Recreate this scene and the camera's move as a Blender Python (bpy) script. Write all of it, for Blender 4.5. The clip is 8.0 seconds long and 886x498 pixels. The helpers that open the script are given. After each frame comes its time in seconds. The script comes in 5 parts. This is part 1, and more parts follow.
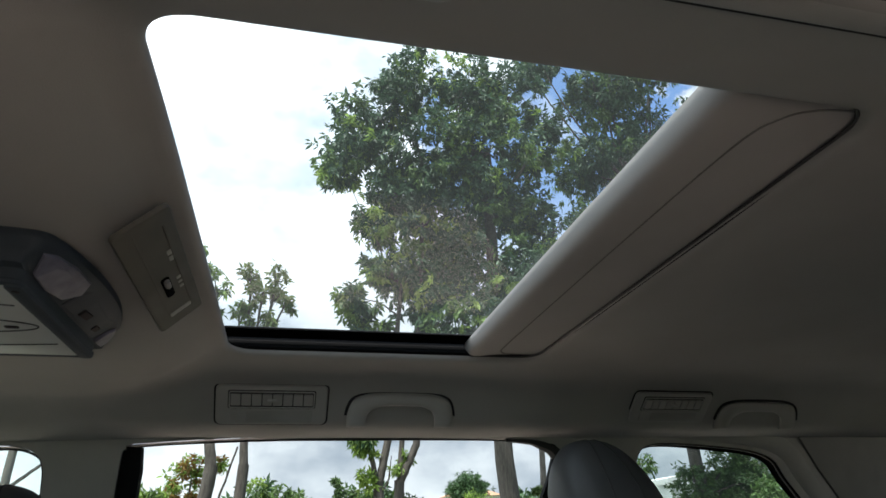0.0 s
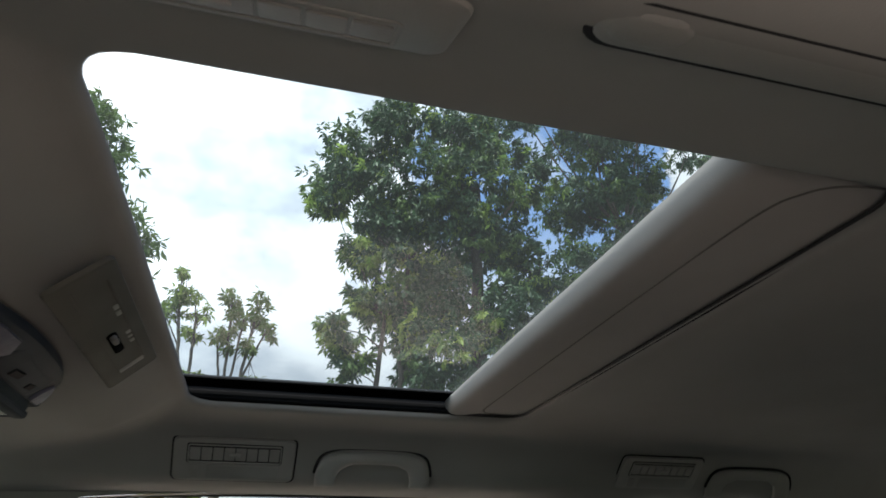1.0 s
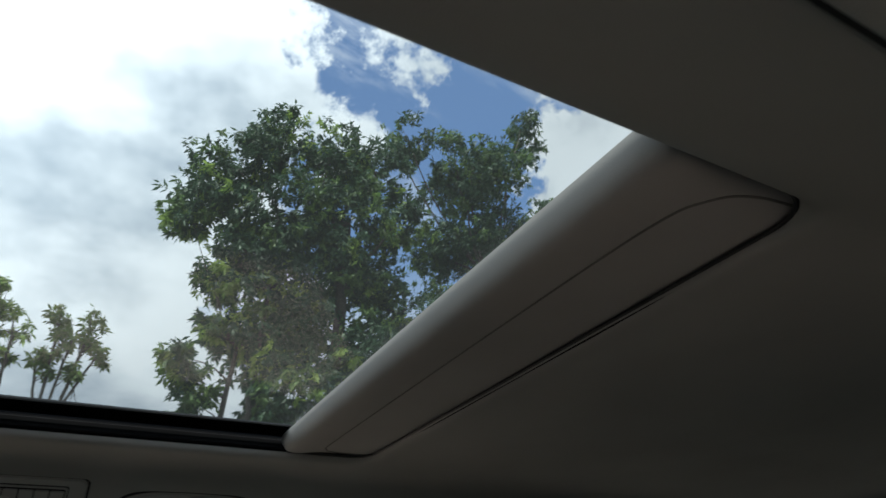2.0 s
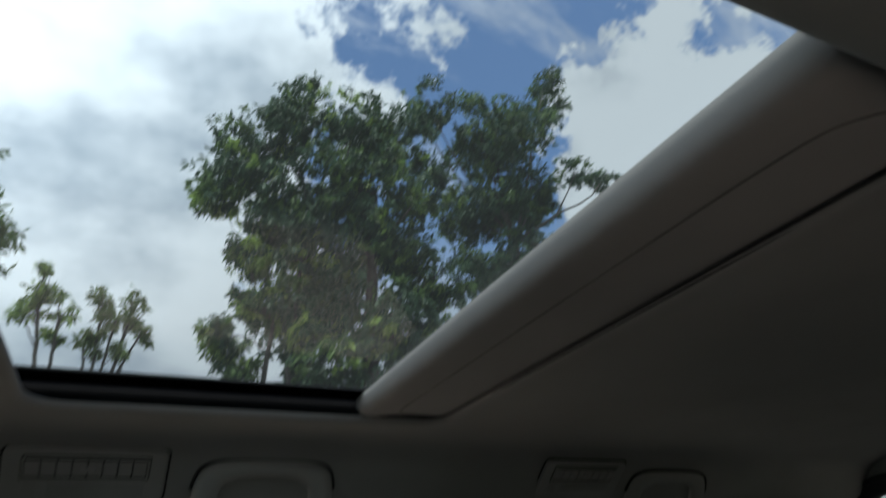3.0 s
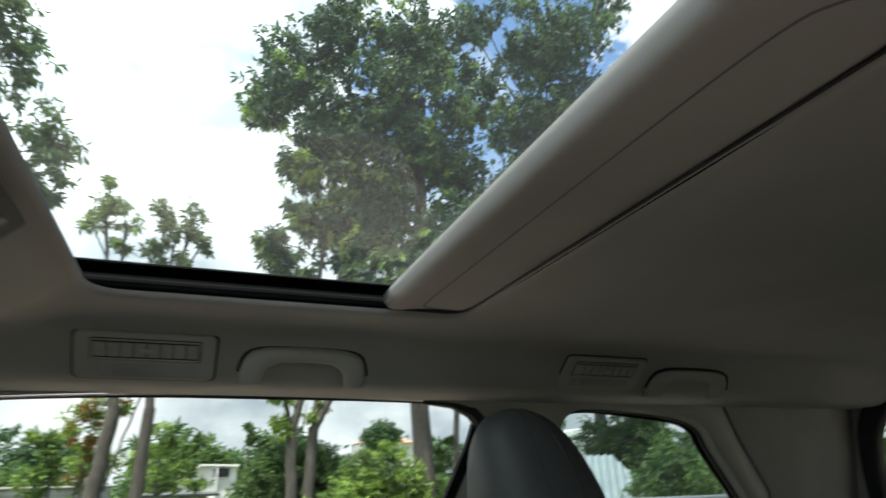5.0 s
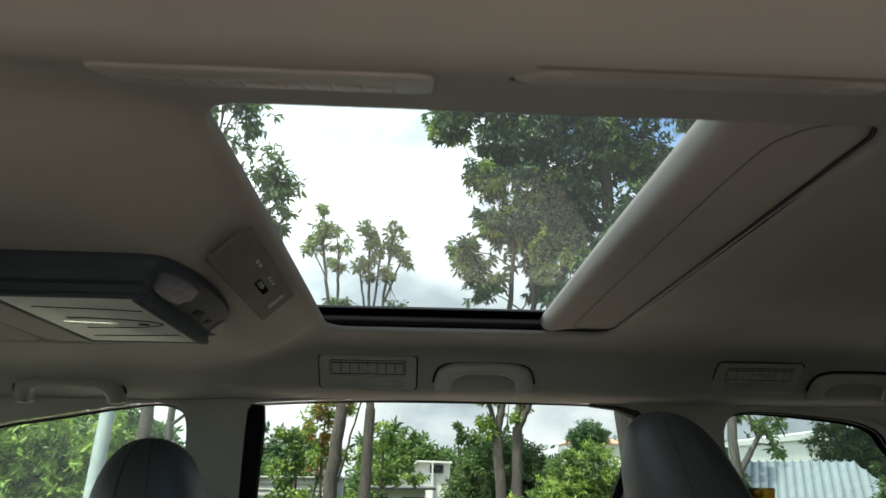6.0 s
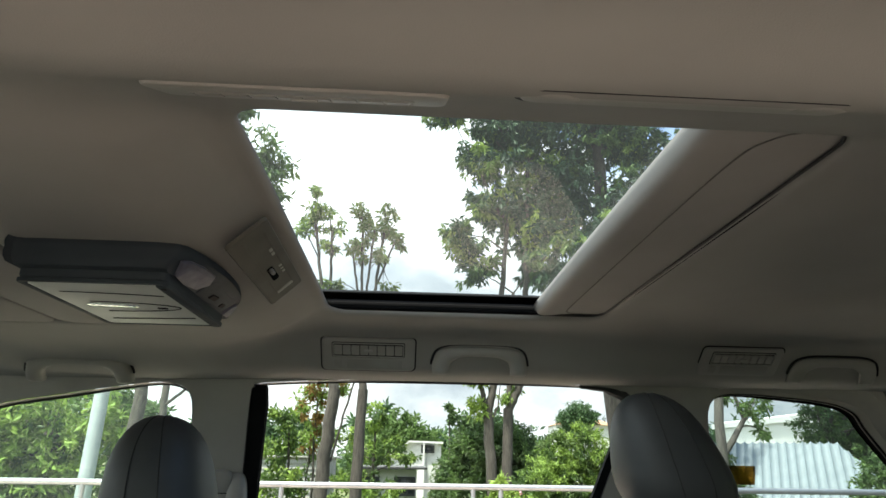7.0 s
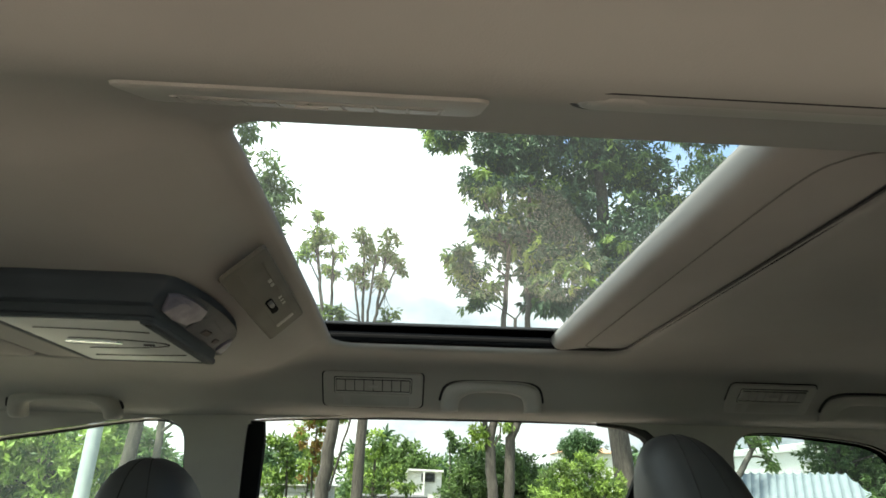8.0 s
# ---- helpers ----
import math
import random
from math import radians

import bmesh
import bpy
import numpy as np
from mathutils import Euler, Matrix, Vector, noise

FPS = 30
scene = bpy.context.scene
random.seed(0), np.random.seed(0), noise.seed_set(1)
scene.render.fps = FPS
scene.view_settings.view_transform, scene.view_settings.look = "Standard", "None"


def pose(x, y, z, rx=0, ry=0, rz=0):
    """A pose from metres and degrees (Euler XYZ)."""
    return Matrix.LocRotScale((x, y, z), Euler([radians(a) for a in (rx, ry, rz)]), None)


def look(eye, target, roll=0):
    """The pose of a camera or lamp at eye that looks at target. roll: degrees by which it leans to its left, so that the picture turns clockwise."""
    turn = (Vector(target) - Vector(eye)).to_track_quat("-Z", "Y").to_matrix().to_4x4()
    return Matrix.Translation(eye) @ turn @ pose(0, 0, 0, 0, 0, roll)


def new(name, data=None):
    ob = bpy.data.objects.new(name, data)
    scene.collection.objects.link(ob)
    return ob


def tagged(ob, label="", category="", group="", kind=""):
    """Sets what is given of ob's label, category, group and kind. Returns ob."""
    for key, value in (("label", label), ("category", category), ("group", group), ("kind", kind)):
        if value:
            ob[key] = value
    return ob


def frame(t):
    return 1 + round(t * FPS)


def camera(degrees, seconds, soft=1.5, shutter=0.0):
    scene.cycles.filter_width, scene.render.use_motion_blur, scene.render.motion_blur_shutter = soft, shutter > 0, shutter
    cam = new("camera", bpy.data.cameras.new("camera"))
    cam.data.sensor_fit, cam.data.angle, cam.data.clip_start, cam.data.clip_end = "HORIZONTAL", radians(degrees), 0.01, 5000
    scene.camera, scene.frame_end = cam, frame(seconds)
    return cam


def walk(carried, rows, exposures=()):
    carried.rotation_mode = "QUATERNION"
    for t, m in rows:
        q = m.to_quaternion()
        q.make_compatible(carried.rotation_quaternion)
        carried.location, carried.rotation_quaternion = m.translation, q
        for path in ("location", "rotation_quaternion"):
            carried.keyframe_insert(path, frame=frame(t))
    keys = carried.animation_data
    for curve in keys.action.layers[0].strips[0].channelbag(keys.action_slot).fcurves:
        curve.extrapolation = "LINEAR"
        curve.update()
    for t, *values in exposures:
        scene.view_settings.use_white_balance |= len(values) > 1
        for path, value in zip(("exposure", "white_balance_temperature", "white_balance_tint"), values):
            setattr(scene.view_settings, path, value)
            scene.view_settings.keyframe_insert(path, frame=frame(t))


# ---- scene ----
cam = camera(71.0, 8.0, 1.5, 0.5)
PATH = [
    (0, (0.133, -0.665, 1.238), (0.574, 1.096, 2.079), -2.1),
    (0.5, (0.135, -0.649, 1.27), (0.596, 1.107, 2.11), -2.4),
    (1, (0.147, -0.626, 1.291), (0.621, 1.079, 2.224), -0.4),
    (1.5, (0.169, -0.557, 1.312), (0.780, 1.083, 2.279), -1.1),
    (1.7, (0.194, -0.551, 1.308), (0.962, 1.009, 2.297), -3.1),
    (2.8, (0.178, -0.447, 1.324), (1.075, 0.989, 2.388), -1.4),
    (3, (0.156, -0.473, 1.316), (0.946, 1.105, 2.258), -3.6),
    (3.5, (0.177, -0.483, 1.280), (0.912, 1.191, 2.090), 4.8),
    (3.8, (0.199, -0.397, 1.279), (1.183, 1.159, 2.059), 1.7),
    (4, (0.188, -0.372, 1.277), (1.179, 1.171, 2.075), 0.6),
    (4.2, (0.198, -0.381, 1.271), (1.167, 1.187, 2.048), 2.8),
    (5.3, (0.18, -0.587, 1.287), (0.694, 1.242, 1.912), -0.7),
    (5.5, (0.183, -0.641, 1.275), (0.577, 1.24, 1.828), 1.8),
    (6, (0.194, -0.765, 1.263), (0.275, 1.108, 1.96), 0.7),
    (6.5, (0.186, -0.817, 1.254), (0.259, 1.079, 1.885), 2.3),
    (7, (0.179, -0.812, 1.256), (0.286, 1.079, 1.9), 0.9),
    (7.5, (0.173, -0.801, 1.259), (0.28, 1.076, 1.943), 2.1),
    (8, (0.164, -0.743, 1.287), (0.265, 1.121, 2.006), 1.2),
]
EXPOSURE = [(0, 1.02, 6350, 9), (.5, 1.0, 6350, 9), (1, .85, 6350, 9), (1.5, .66, 6350, 7), (1.7, .5, 6350, 6), (2.8, .0, 6150, 6), (3, .02, 6150, 6), (3.5, .3, 6250, 5), (4, 1.05, 6300, 2), (4.2, 1.1, 6400, 3), (5.3, 1.08, 6600, 4), (6, 1.08, 6700, 3), (6.5, 1.4, 6750, 6), (7, 1.45, 6750, 5), (7.5, 1.52, 6800, 5), (8, 1.64, 6950, 1)]
walk(cam, [(t, look(eye, target, roll)) for t, eye, target, roll in PATH], EXPOSURE)

# ---- world, sun ----
SUN_EL, SUN_AZ = radians(74), radians(215)     # near overhead, ahead of the open window
world = bpy.data.worlds.new("sky")
scene.world = world
world.use_nodes = True
wn, wl = world.node_tree.nodes, world.node_tree.links
wn.clear()


def wnode(kind, **vals):
    n = wn.new(kind)
    for k, v in vals.items():
        n.inputs[k].default_value = v
    return n


def wmath(op, a, b=None, clamp=False):
    n = wn.new("ShaderNodeMath")
    n.operation, n.use_clamp = op, clamp
    for i, v in enumerate((a, b)):
        if v is None:
            continue
        if isinstance(v, (int, float)):
            n.inputs[i].default_value = v
        else:
            wl.new(v, n.inputs[i])
    return n.outputs[0]


def wramp(v, lo, hi):
    n = wn.new("ShaderNodeMapRange")
    n.interpolation_type = "SMOOTHSTEP"
    wl.new(v, n.inputs[0])
    n.inputs[1].default_value, n.inputs[2].default_value = lo, hi
    return n.outputs[0]


sky = wn.new("ShaderNodeTexSky")
sky.sky_type, sky.sun_disc = "NISHITA", False
sky.sun_elevation, sky.sun_rotation = SUN_EL, SUN_AZ
sky.air_density, sky.dust_density, sky.ozone_density = 1.0, 0.2, 2.6
wcoord = wn.new("ShaderNodeTexCoord")
wdir = wn.new("ShaderNodeVectorMath")
wdir.operation = "NORMALIZE"
wl.new(wcoord.outputs["Generated"], wdir.inputs[0])
wsep = wn.new("ShaderNodeSeparateXYZ")
wl.new(wdir.outputs[0], wsep.inputs[0])


def wnoise(scale, detail, rough, stretch=(1, 1, 1), off=(0, 0, 0)):
    m = wn.new("ShaderNodeMapping")
    m.inputs["Scale"].default_value, m.inputs["Location"].default_value = stretch, off
    wl.new(wdir.outputs[0], m.inputs[0])
    n = wnode("ShaderNodeTexNoise", Scale=scale, Detail=detail, Roughness=rough)
    wl.new(m.outputs[0], n.inputs["Vector"])
    return n.outputs["Fac"]


def wtoward(v):
    d = wn.new("ShaderNodeVectorMath")
    d.operation = "DOT_PRODUCT"
    wl.new(wdir.outputs[0], d.inputs[0])
    d.inputs[1].default_value = Vector(v).normalized()
    return d.outputs["Value"]


edge_noise = wmath("SUBTRACT", wnoise(7.0, 9, 0.62), 0.5)
# a broken deck of cloud over the front of the car, clear sky to the rear
deck = wramp(wmath("SUBTRACT", wmath("MULTIPLY", edge_noise, 1.05), wmath("SUBTRACT", wsep.outputs[0], wmath("MULTIPLY", wsep.outputs[1], 0.15))), -0.17, -0.07)
heap_noise = wmath("SUBTRACT", wnoise(15.0, 8, 0.6), 0.5)
puffs = None
for c, reach in (((.552, .545, .632), 4.2), ((.615, .415, .672), 3.6), ((.60, .52, .61), 6.5), ((.70, .45, .555), 6.5), ((.655, .56, .51), 8.5), ((.73, .42, .535), 4.2)):
    size = math.cos(radians(reach))
    p = wramp(wmath("ADD", wtoward(c), wmath("MULTIPLY", heap_noise, 0.022)), size - 0.0015, size + 0.0012)
    puffs = p if puffs is None else wmath("MAXIMUM", puffs, p)
cirrus = wmath("MULTIPLY", wramp(wnoise(3.2, 7, 0.6, (1.0, 5.0, 2.2)), 0.47, 0.72), 0.55)
haze = wramp(wmath("ADD", wsep.outputs[2], wmath("MULTIPLY", edge_noise, 0.2)), 0.52, 0.30)
mask = wmath("MAXIMUM", wmath("MAXIMUM", deck, puffs), wmath("MAXIMUM", cirrus, haze))
# soft shading inside the clouds: thin bright veils and grey bases
shade = wramp(wnoise(2.6, 6, 0.55, (1, 1, 1.6), (3.1, 0.4, 1.2)), 0.34, 0.62)
glow = wramp(wmath("SUBTRACT", wsep.outputs[2], wsep.outputs[0]), 0.15, 1.15)
cloud_mix = wn.new("ShaderNodeMix")
cloud_mix.data_type = "RGBA"
wl.new(wmath("MAXIMUM", shade, wmath("MULTIPLY", puffs, wramp(wnoise(5.0, 5, 0.55), 0.30, 0.52))), cloud_mix.inputs["Factor"])
cloud_mix.inputs[6].default_value, cloud_mix.inputs[7].default_value = (0.36, 0.42, 0.505, 1), (0.97, 1.0, 1.05, 1)
bg_sky, bg_cloud = wn.new("ShaderNodeBackground"), wn.new("ShaderNodeBackground")
wl.new(sky.outputs[0], bg_sky.inputs[0])
bg_sky.inputs[1].default_value = 0.15
wl.new(cloud_mix.outputs[2], bg_cloud.inputs[0])
low = wmath("ADD", wmath("MULTIPLY", wramp(wsep.outputs[2], 0.02, 0.46), 0.10), 0.90)
wl.new(wmath("MULTIPLY", wmath("ADD", wmath("MULTIPLY", glow, 1.08), 0.70), low), bg_cloud.inputs[1])
wmix, wout = wn.new("ShaderNodeMixShader"), wn.new("ShaderNodeOutputWorld")
wl.new(mask, wmix.inputs[0]), wl.new(bg_sky.outputs[0], wmix.inputs[1]), wl.new(bg_cloud.outputs[0], wmix.inputs[2])
wl.new(wmix.outputs[0], wout.inputs[0])

sun = new("sun", bpy.data.lights.new("sun", "SUN"))
sun.data.energy, sun.data.angle, sun.data.color = 4.7, radians(1.5), (1.0, 0.95, 0.87)
sun_dir = Vector((math.sin(SUN_AZ) * math.cos(SUN_EL), math.cos(SUN_AZ) * math.cos(SUN_EL), math.sin(SUN_EL)))
sun.matrix_world = look(sun_dir * 60, (0, 0, 0))


# ---- materials ----
def material(name, colour, rough=0.6, metal=0.0, second=None, scale=20.0, bump=0.0, bump_scale=200.0, stretch=(1, 1, 1), spec=0.5, island=0.0, rnd=0.0):
    """A principled surface: two tones by noise at one scale, fine relief at another."""
    m = bpy.data.materials.new(name)
    m.use_nodes = True
    n, l = m.node_tree.nodes, m.node_tree.links
    b = n["Principled BSDF"]
    b.inputs["Roughness"].default_value, b.inputs["Metallic"].default_value = rough, metal
    b.inputs["Specular IOR Level"].default_value = spec
    co, mp = n.new("ShaderNodeTexCoord"), n.new("ShaderNodeMapping")
    mp.inputs["Scale"].default_value = stretch
    l.new(co.outputs["Object"], mp.inputs[0])
    no = n.new("ShaderNodeTexNoise")
    no.inputs["Scale"].default_value, no.inputs["Detail"].default_value = scale, 5
    l.new(mp.outputs[0], no.inputs["Vector"])
    mx = n.new("ShaderNodeMix")
    mx.data_type = "RGBA"
    second = second or tuple(c * 0.86 for c in colour)
    mx.inputs[6].default_value, mx.inputs[7].default_value = (*colour, 1), (*second, 1)
    rp = n.new("ShaderNodeMapRange")
    rp.inputs[1].default_value, rp.inputs[2].default_value = 0.3, 0.7
    l.new(no.outputs["Fac"], rp.inputs[0])
    l.new(rp.outputs[0], mx.inputs["Factor"])
    out = mx.outputs[2]
    if island or rnd:
        src = n.new("ShaderNodeNewGeometry").outputs["Random Per Island"] if island else n.new("ShaderNodeObjectInfo").outputs["Random"]
        h = n.new("ShaderNodeHueSaturation")
        v = n.new("ShaderNodeMapRange")
        k = island or rnd
        v.inputs[3].default_value, v.inputs[4].default_value = 1 - k, 1 + k
        l.new(src, v.inputs[0]), l.new(v.outputs[0], h.inputs["Value"]), l.new(out, h.inputs["Color"])
        out = h.outputs[0]
    l.new(out, b.inputs["Base Color"])
    rr = n.new("ShaderNodeMapRange")
    rr.inputs[3].default_value, rr.inputs[4].default_value = max(rough - 0.07, 0.02), min(rough + 0.07, 1)
    l.new(no.outputs["Fac"], rr.inputs[0]), l.new(rr.outputs[0], b.inputs["Roughness"])
    if bump:
        bn = n.new("ShaderNodeTexNoise")
        bn.inputs["Scale"].default_value, bn.inputs["Detail"].default_value = bump_scale, 3
        l.new(co.outputs["Object"], bn.inputs["Vector"])
        bu = n.new("ShaderNodeBump")
        bu.inputs["Strength"].default_value, bu.inputs["Distance"].default_value = bump, 0.002
        l.new(bn.outputs["Fac"], bu.inputs["Height"]), l.new(bu.outputs[0], b.inputs["Normal"])
    return m


def leaf_material(name, colour, second, through_light=0.35):
    m = material(name, colour, 0.55, second=second, scale=1.3, island=0.38, spec=0.35)
    n, l = m.node_tree.nodes, m.node_tree.links
    b = n["Principled BSDF"]
    tr, mx = n.new("ShaderNodeBsdfTranslucent"), n.new("ShaderNodeMixShader")
    src = b.inputs["Base Color"].links[0].from_socket
    l.new(src, tr.inputs[0])
    mx.inputs[0].default_value = through_light
    l.new(b.outputs[0], mx.inputs[1]), l.new(tr.outputs[0], mx.inputs[2])
    l.new(mx.outputs[0], n["Material Output"].inputs[0])
    return m


def glass_material(name, tint, gloss=0.05, film=0.0):
    m = bpy.data.materials.new(name)
    m.use_nodes = True
    n, l = m.node_tree.nodes, m.node_tree.links
    n.remove(n["Principled BSDF"])
    t, g, f, mx = (n.new(k) for k in ("ShaderNodeBsdfTransparent", "ShaderNodeBsdfGlossy", "ShaderNodeLayerWeight", "ShaderNodeMixShader"))
    t.inputs[0].default_value, g.inputs["Roughness"].default_value = (*(c ** 0.5 for c in tint), 1), gloss
    p, q = n.new("ShaderNodeMath"), n.new("ShaderNodeMath")
    p.operation, p.inputs[1].default_value = "POWER", 5.0
    q.operation, q.inputs[1].default_value, q.inputs[2].default_value = "MULTIPLY_ADD", 0.12, 0.009
    l.new(f.outputs["Facing"], p.inputs[0]), l.new(p.outputs[0], q.inputs[0])
    l.new(q.outputs[0], mx.inputs[0]), l.new(t.outputs[0], mx.inputs[1]), l.new(g.outputs[0], mx.inputs[2])
    out = mx.outputs[0]
    if film:
        # thin translucent haze, mixed in to stand for veiling glare on the glass
        co, no, rg = n.new("ShaderNodeTexCoord"), n.new("ShaderNodeTexNoise"), n.new("ShaderNodeMapRange")
        no.inputs["Scale"].default_value, no.inputs["Detail"].default_value = 6, 6
        l.new(co.outputs["Object"], no.inputs["Vector"]), l.new(no.outputs["Fac"], rg.inputs[0])
        rg.inputs[3].default_value, rg.inputs[4].default_value = film * 0.6, film * 1.4
        tl, m2 = n.new("ShaderNodeBsdfTranslucent"), n.new("ShaderNodeMixShader")
        tl.inputs[0].default_value = (0.92, 0.96, 1.0, 1)
        l.new(rg.outputs[0], m2.inputs[0]), l.new(out, m2.inputs[1]), l.new(tl.outputs[0], m2.inputs[2])
        out = m2.outputs[0]
    l.new(out, n["Material Output"].inputs[0])
    return m


FABRIC = material("headliner_cloth", (0.270, 0.265, 0.253), 0.95, second=(0.240, 0.235, 0.225), scale=5, bump=0.14, bump_scale=900, spec=0.15)
SHADE_CLOTH = material("sunshade_cloth", (0.285, 0.275, 0.264), 0.95, second=(0.255, 0.247, 0.239), scale=6, bump=0.14, bump_scale=900, spec=0.15)
TRIM = material("grey_trim_plastic", (0.305, 0.296, 0.279), 0.55, second=(0.272, 0.263, 0.250), scale=14, bump=0.2, bump_scale=700)
VENT_BODY = material("grey_vent_moulding", (0.275, 0.268, 0.253), 0.6, second=(0.25, 0.243, 0.229), scale=14, bump=0.2, bump_scale=700)
TRIM_DARKER = material("grey_vent_plastic", (0.27, 0.26, 0.245), 0.5, scale=20, bump=0.15, bump_scale=700)
LAMP_LENS = material("smoky_lamp_lens", (0.245, 0.24, 0.228), 0.3, scale=20)
FRAME_BLACK = material("satin_black_frame", (0.0055, 0.006, 0.007), 0.8, scale=25, spec=0.1)
PILLAR_DARK = material("dark_grey_pillar_plastic", (0.150, 0.148, 0.142), 0.6, scale=16, bump=0.2, bump_scale=600)
MARK = material("taupe_raised_mark", (0.235, 0.226, 0.205), 0.6, scale=20)
SEAM = material("grey_sewn_seam", (0.13, 0.125, 0.118), 0.95)
SWITCH = material("taupe_switch_plastic", (0.092, 0.088, 0.073), 0.65, scale=20, spec=0.10, bump=0.15, bump_scale=700)
SLOT = material("dark_slot_plastic", (0.022, 0.022, 0.023), 0.7, scale=30, spec=0.10)
CHANNEL = material("matt_black_channel", (0.003, 0.003, 0.003), 0.95, scale=25, spec=0.02)
RUBBER = material("black_rubber", (0.012, 0.012, 0.013), 0.55, second=(0.02, 0.02, 0.02), scale=25)
GREYRAIL = material("dark_anodised_rail", (0.07, 0.07, 0.075), 0.45, 0.4, scale=30)
LEATHER = material("charcoal_leather", (0.052, 0.054, 0.056), 0.50, second=(0.036, 0.038, 0.041), scale=9, bump=0.22, bump_scale=520, spec=0.38)
STITCH = material("charcoal_thread", (0.03, 0.03, 0.03), 0.9)
HOUSING = material("charcoal_plastic", (0.036, 0.045, 0.055), 0.6, scale=16, bump=0.12, bump_scale=600, spec=0.10)
SCREEN_LID = material("pale_grey_lid", (0.46, 0.50, 0.48), 0.42, second=(0.42, 0.455, 0.44), scale=8, spec=0.35)
MIRRORED = material("silver_badge", (0.75, 0.77, 0.78), 0.12, 0.9, scale=10)
LENS = material("smoky_lens", (0.125, 0.128, 0.165), 0.35, second=(0.085, 0.088, 0.118), scale=70, bump=0.12, bump_scale=260, spec=0.06)
KNOB = material("grey_knob_plastic", (0.13, 0.126, 0.118), 0.5, scale=40, spec=0.2)
PAINT = material("black_car_paint", (0.012, 0.012, 0.013), 0.3, 0.0, scale=4)
CARPET = material("dark_carpet", (0.06, 0.06, 0.06), 0.95, scale=40, bump=0.4, bump_scale=300)
AMBER = glass_material("amber_film", (0.20, 0.095, 0.012), 0.25)
WEBBING = material("grey_webbing", (0.33, 0.32, 0.30), 0.8, scale=60, bump=0.3, bump_scale=900)
GLASS_DOOR = glass_material("door_glass", (0.86, 0.90, 0.88), 0.0)
GLASS_FRONT = glass_material("front_door_glass", (0.84, 0.97, 0.88), 0.0, 0.022)
GLASS_QUARTER = glass_material("quarter_glass", (0.54, 0.62, 0.61), 0.0, 0.005)
# dark tint for an unseen pane, added to dim the rear cabin
GLASS_DARK = glass_material("light_cutting_glass", (0.16, 0.18, 0.18), 0.0)
GLASS_REAR = glass_material("rear_glass", (0.56, 0.62, 0.60), 0.0)
GLASS_ROOF = glass_material("sunroof_glass", (0.74, 0.80, 0.80), 0.02, 0.005)
STEEL = material("galvanised_steel", (0.43, 0.435, 0.46), 0.36, 0.75, second=(0.34, 0.345, 0.37), scale=6, bump=0.1, bump_scale=80)
POLE_GREY = material("weathered_galvanised_pole", (0.42, 0.47, 0.49), 0.55, 0.3, second=(0.33, 0.38, 0.40), scale=9, bump=0.2, bump_scale=60)
BARK = material("grey_brown_bark", (0.098, 0.086, 0.073), 0.9, second=(0.050, 0.043, 0.037), scale=9, bump=1.0, bump_scale=30, stretch=(3, 3, 0.6))
BARK_PALE = material("pale_grey_bark", (0.145, 0.130, 0.113), 0.9, second=(0.080, 0.071, 0.062), scale=6, bump=0.8, bump_scale=22, stretch=(3, 3, 0.8))
LEAF_DEEP = leaf_material("deep_green_leaf", (0.092, 0.148, 0.052), (0.060, 0.105, 0.040))
# blue-green leaf with the shade of the overhead crowns put into its colour
LEAF_SHADE = leaf_material("shaded_blue_green_leaf", (0.054, 0.106, 0.050), (0.036, 0.074, 0.038), 0.26)
LEAF_MID = leaf_material("mid_green_leaf", (0.115, 0.185, 0.050), (0.068, 0.122, 0.036))
LEAF_LIGHT = leaf_material("yellow_green_leaf", (0.265, 0.370, 0.080), (0.150, 0.240, 0.052))
LEAF_RED = leaf_material("rusty_young_leaf", (0.30, 0.13, 0.040), (0.17, 0.15, 0.040))
LEAF_OLIVE = leaf_material("olive_leaf", (0.130, 0.190, 0.062), (0.080, 0.125, 0.042), .45)
LEAF_DULL = leaf_material("dull_olive_leaf", (0.150, 0.180, 0.066), (0.100, 0.130, 0.046), .45)
LEAF_FAR = leaf_material("distant_leaf", (0.060, 0.115, 0.040), (0.040, 0.080, 0.035), 0.2)
WHITEWASH = material("white_render_wall", (0.72, 0.72, 0.71), 0.85, second=(0.62, 0.62, 0.61), scale=1.2, bump=0.3, bump_scale=14)
WEATHERED = material("weathered_board_paint", (0.40, 0.40, 0.375), 0.85, second=(0.30, 0.30, 0.28), scale=2.5, bump=0.3, bump_scale=20)
ROOF_DARK = material("dark_fascia", (0.045, 0.047, 0.05), 0.6, scale=5)
WINDOW_DARK = material("dark_window_glass", (0.03, 0.035, 0.04), 0.12, scale=3)
CORRUGATED = material("pale_blue_corrugated_steel", (0.24, 0.28, 0.305), 0.5, 0.1, second=(0.20, 0.235, 0.26), scale=1.5, stretch=(1, 4, 1))
WARM_TILE = material("faded_terracotta", (0.40, 0.22, 0.13), 0.85, second=(0.33, 0.2, 0.13), scale=2)
ORANGE = material("ochre_painted_fascia", (0.62, 0.30, 0.05), 0.6, scale=3)
GRASS = material("grassy_earth", (0.07, 0.11, 0.03), 0.95, second=(0.13, 0.12, 0.06), scale=0.35, bump=0.8, bump_scale=5)
ASPHALT = material("dark_asphalt", (0.055, 0.055, 0.058), 0.92, second=(0.04, 0.04, 0.042), scale=1.1, bump=0.6, bump_scale=60)
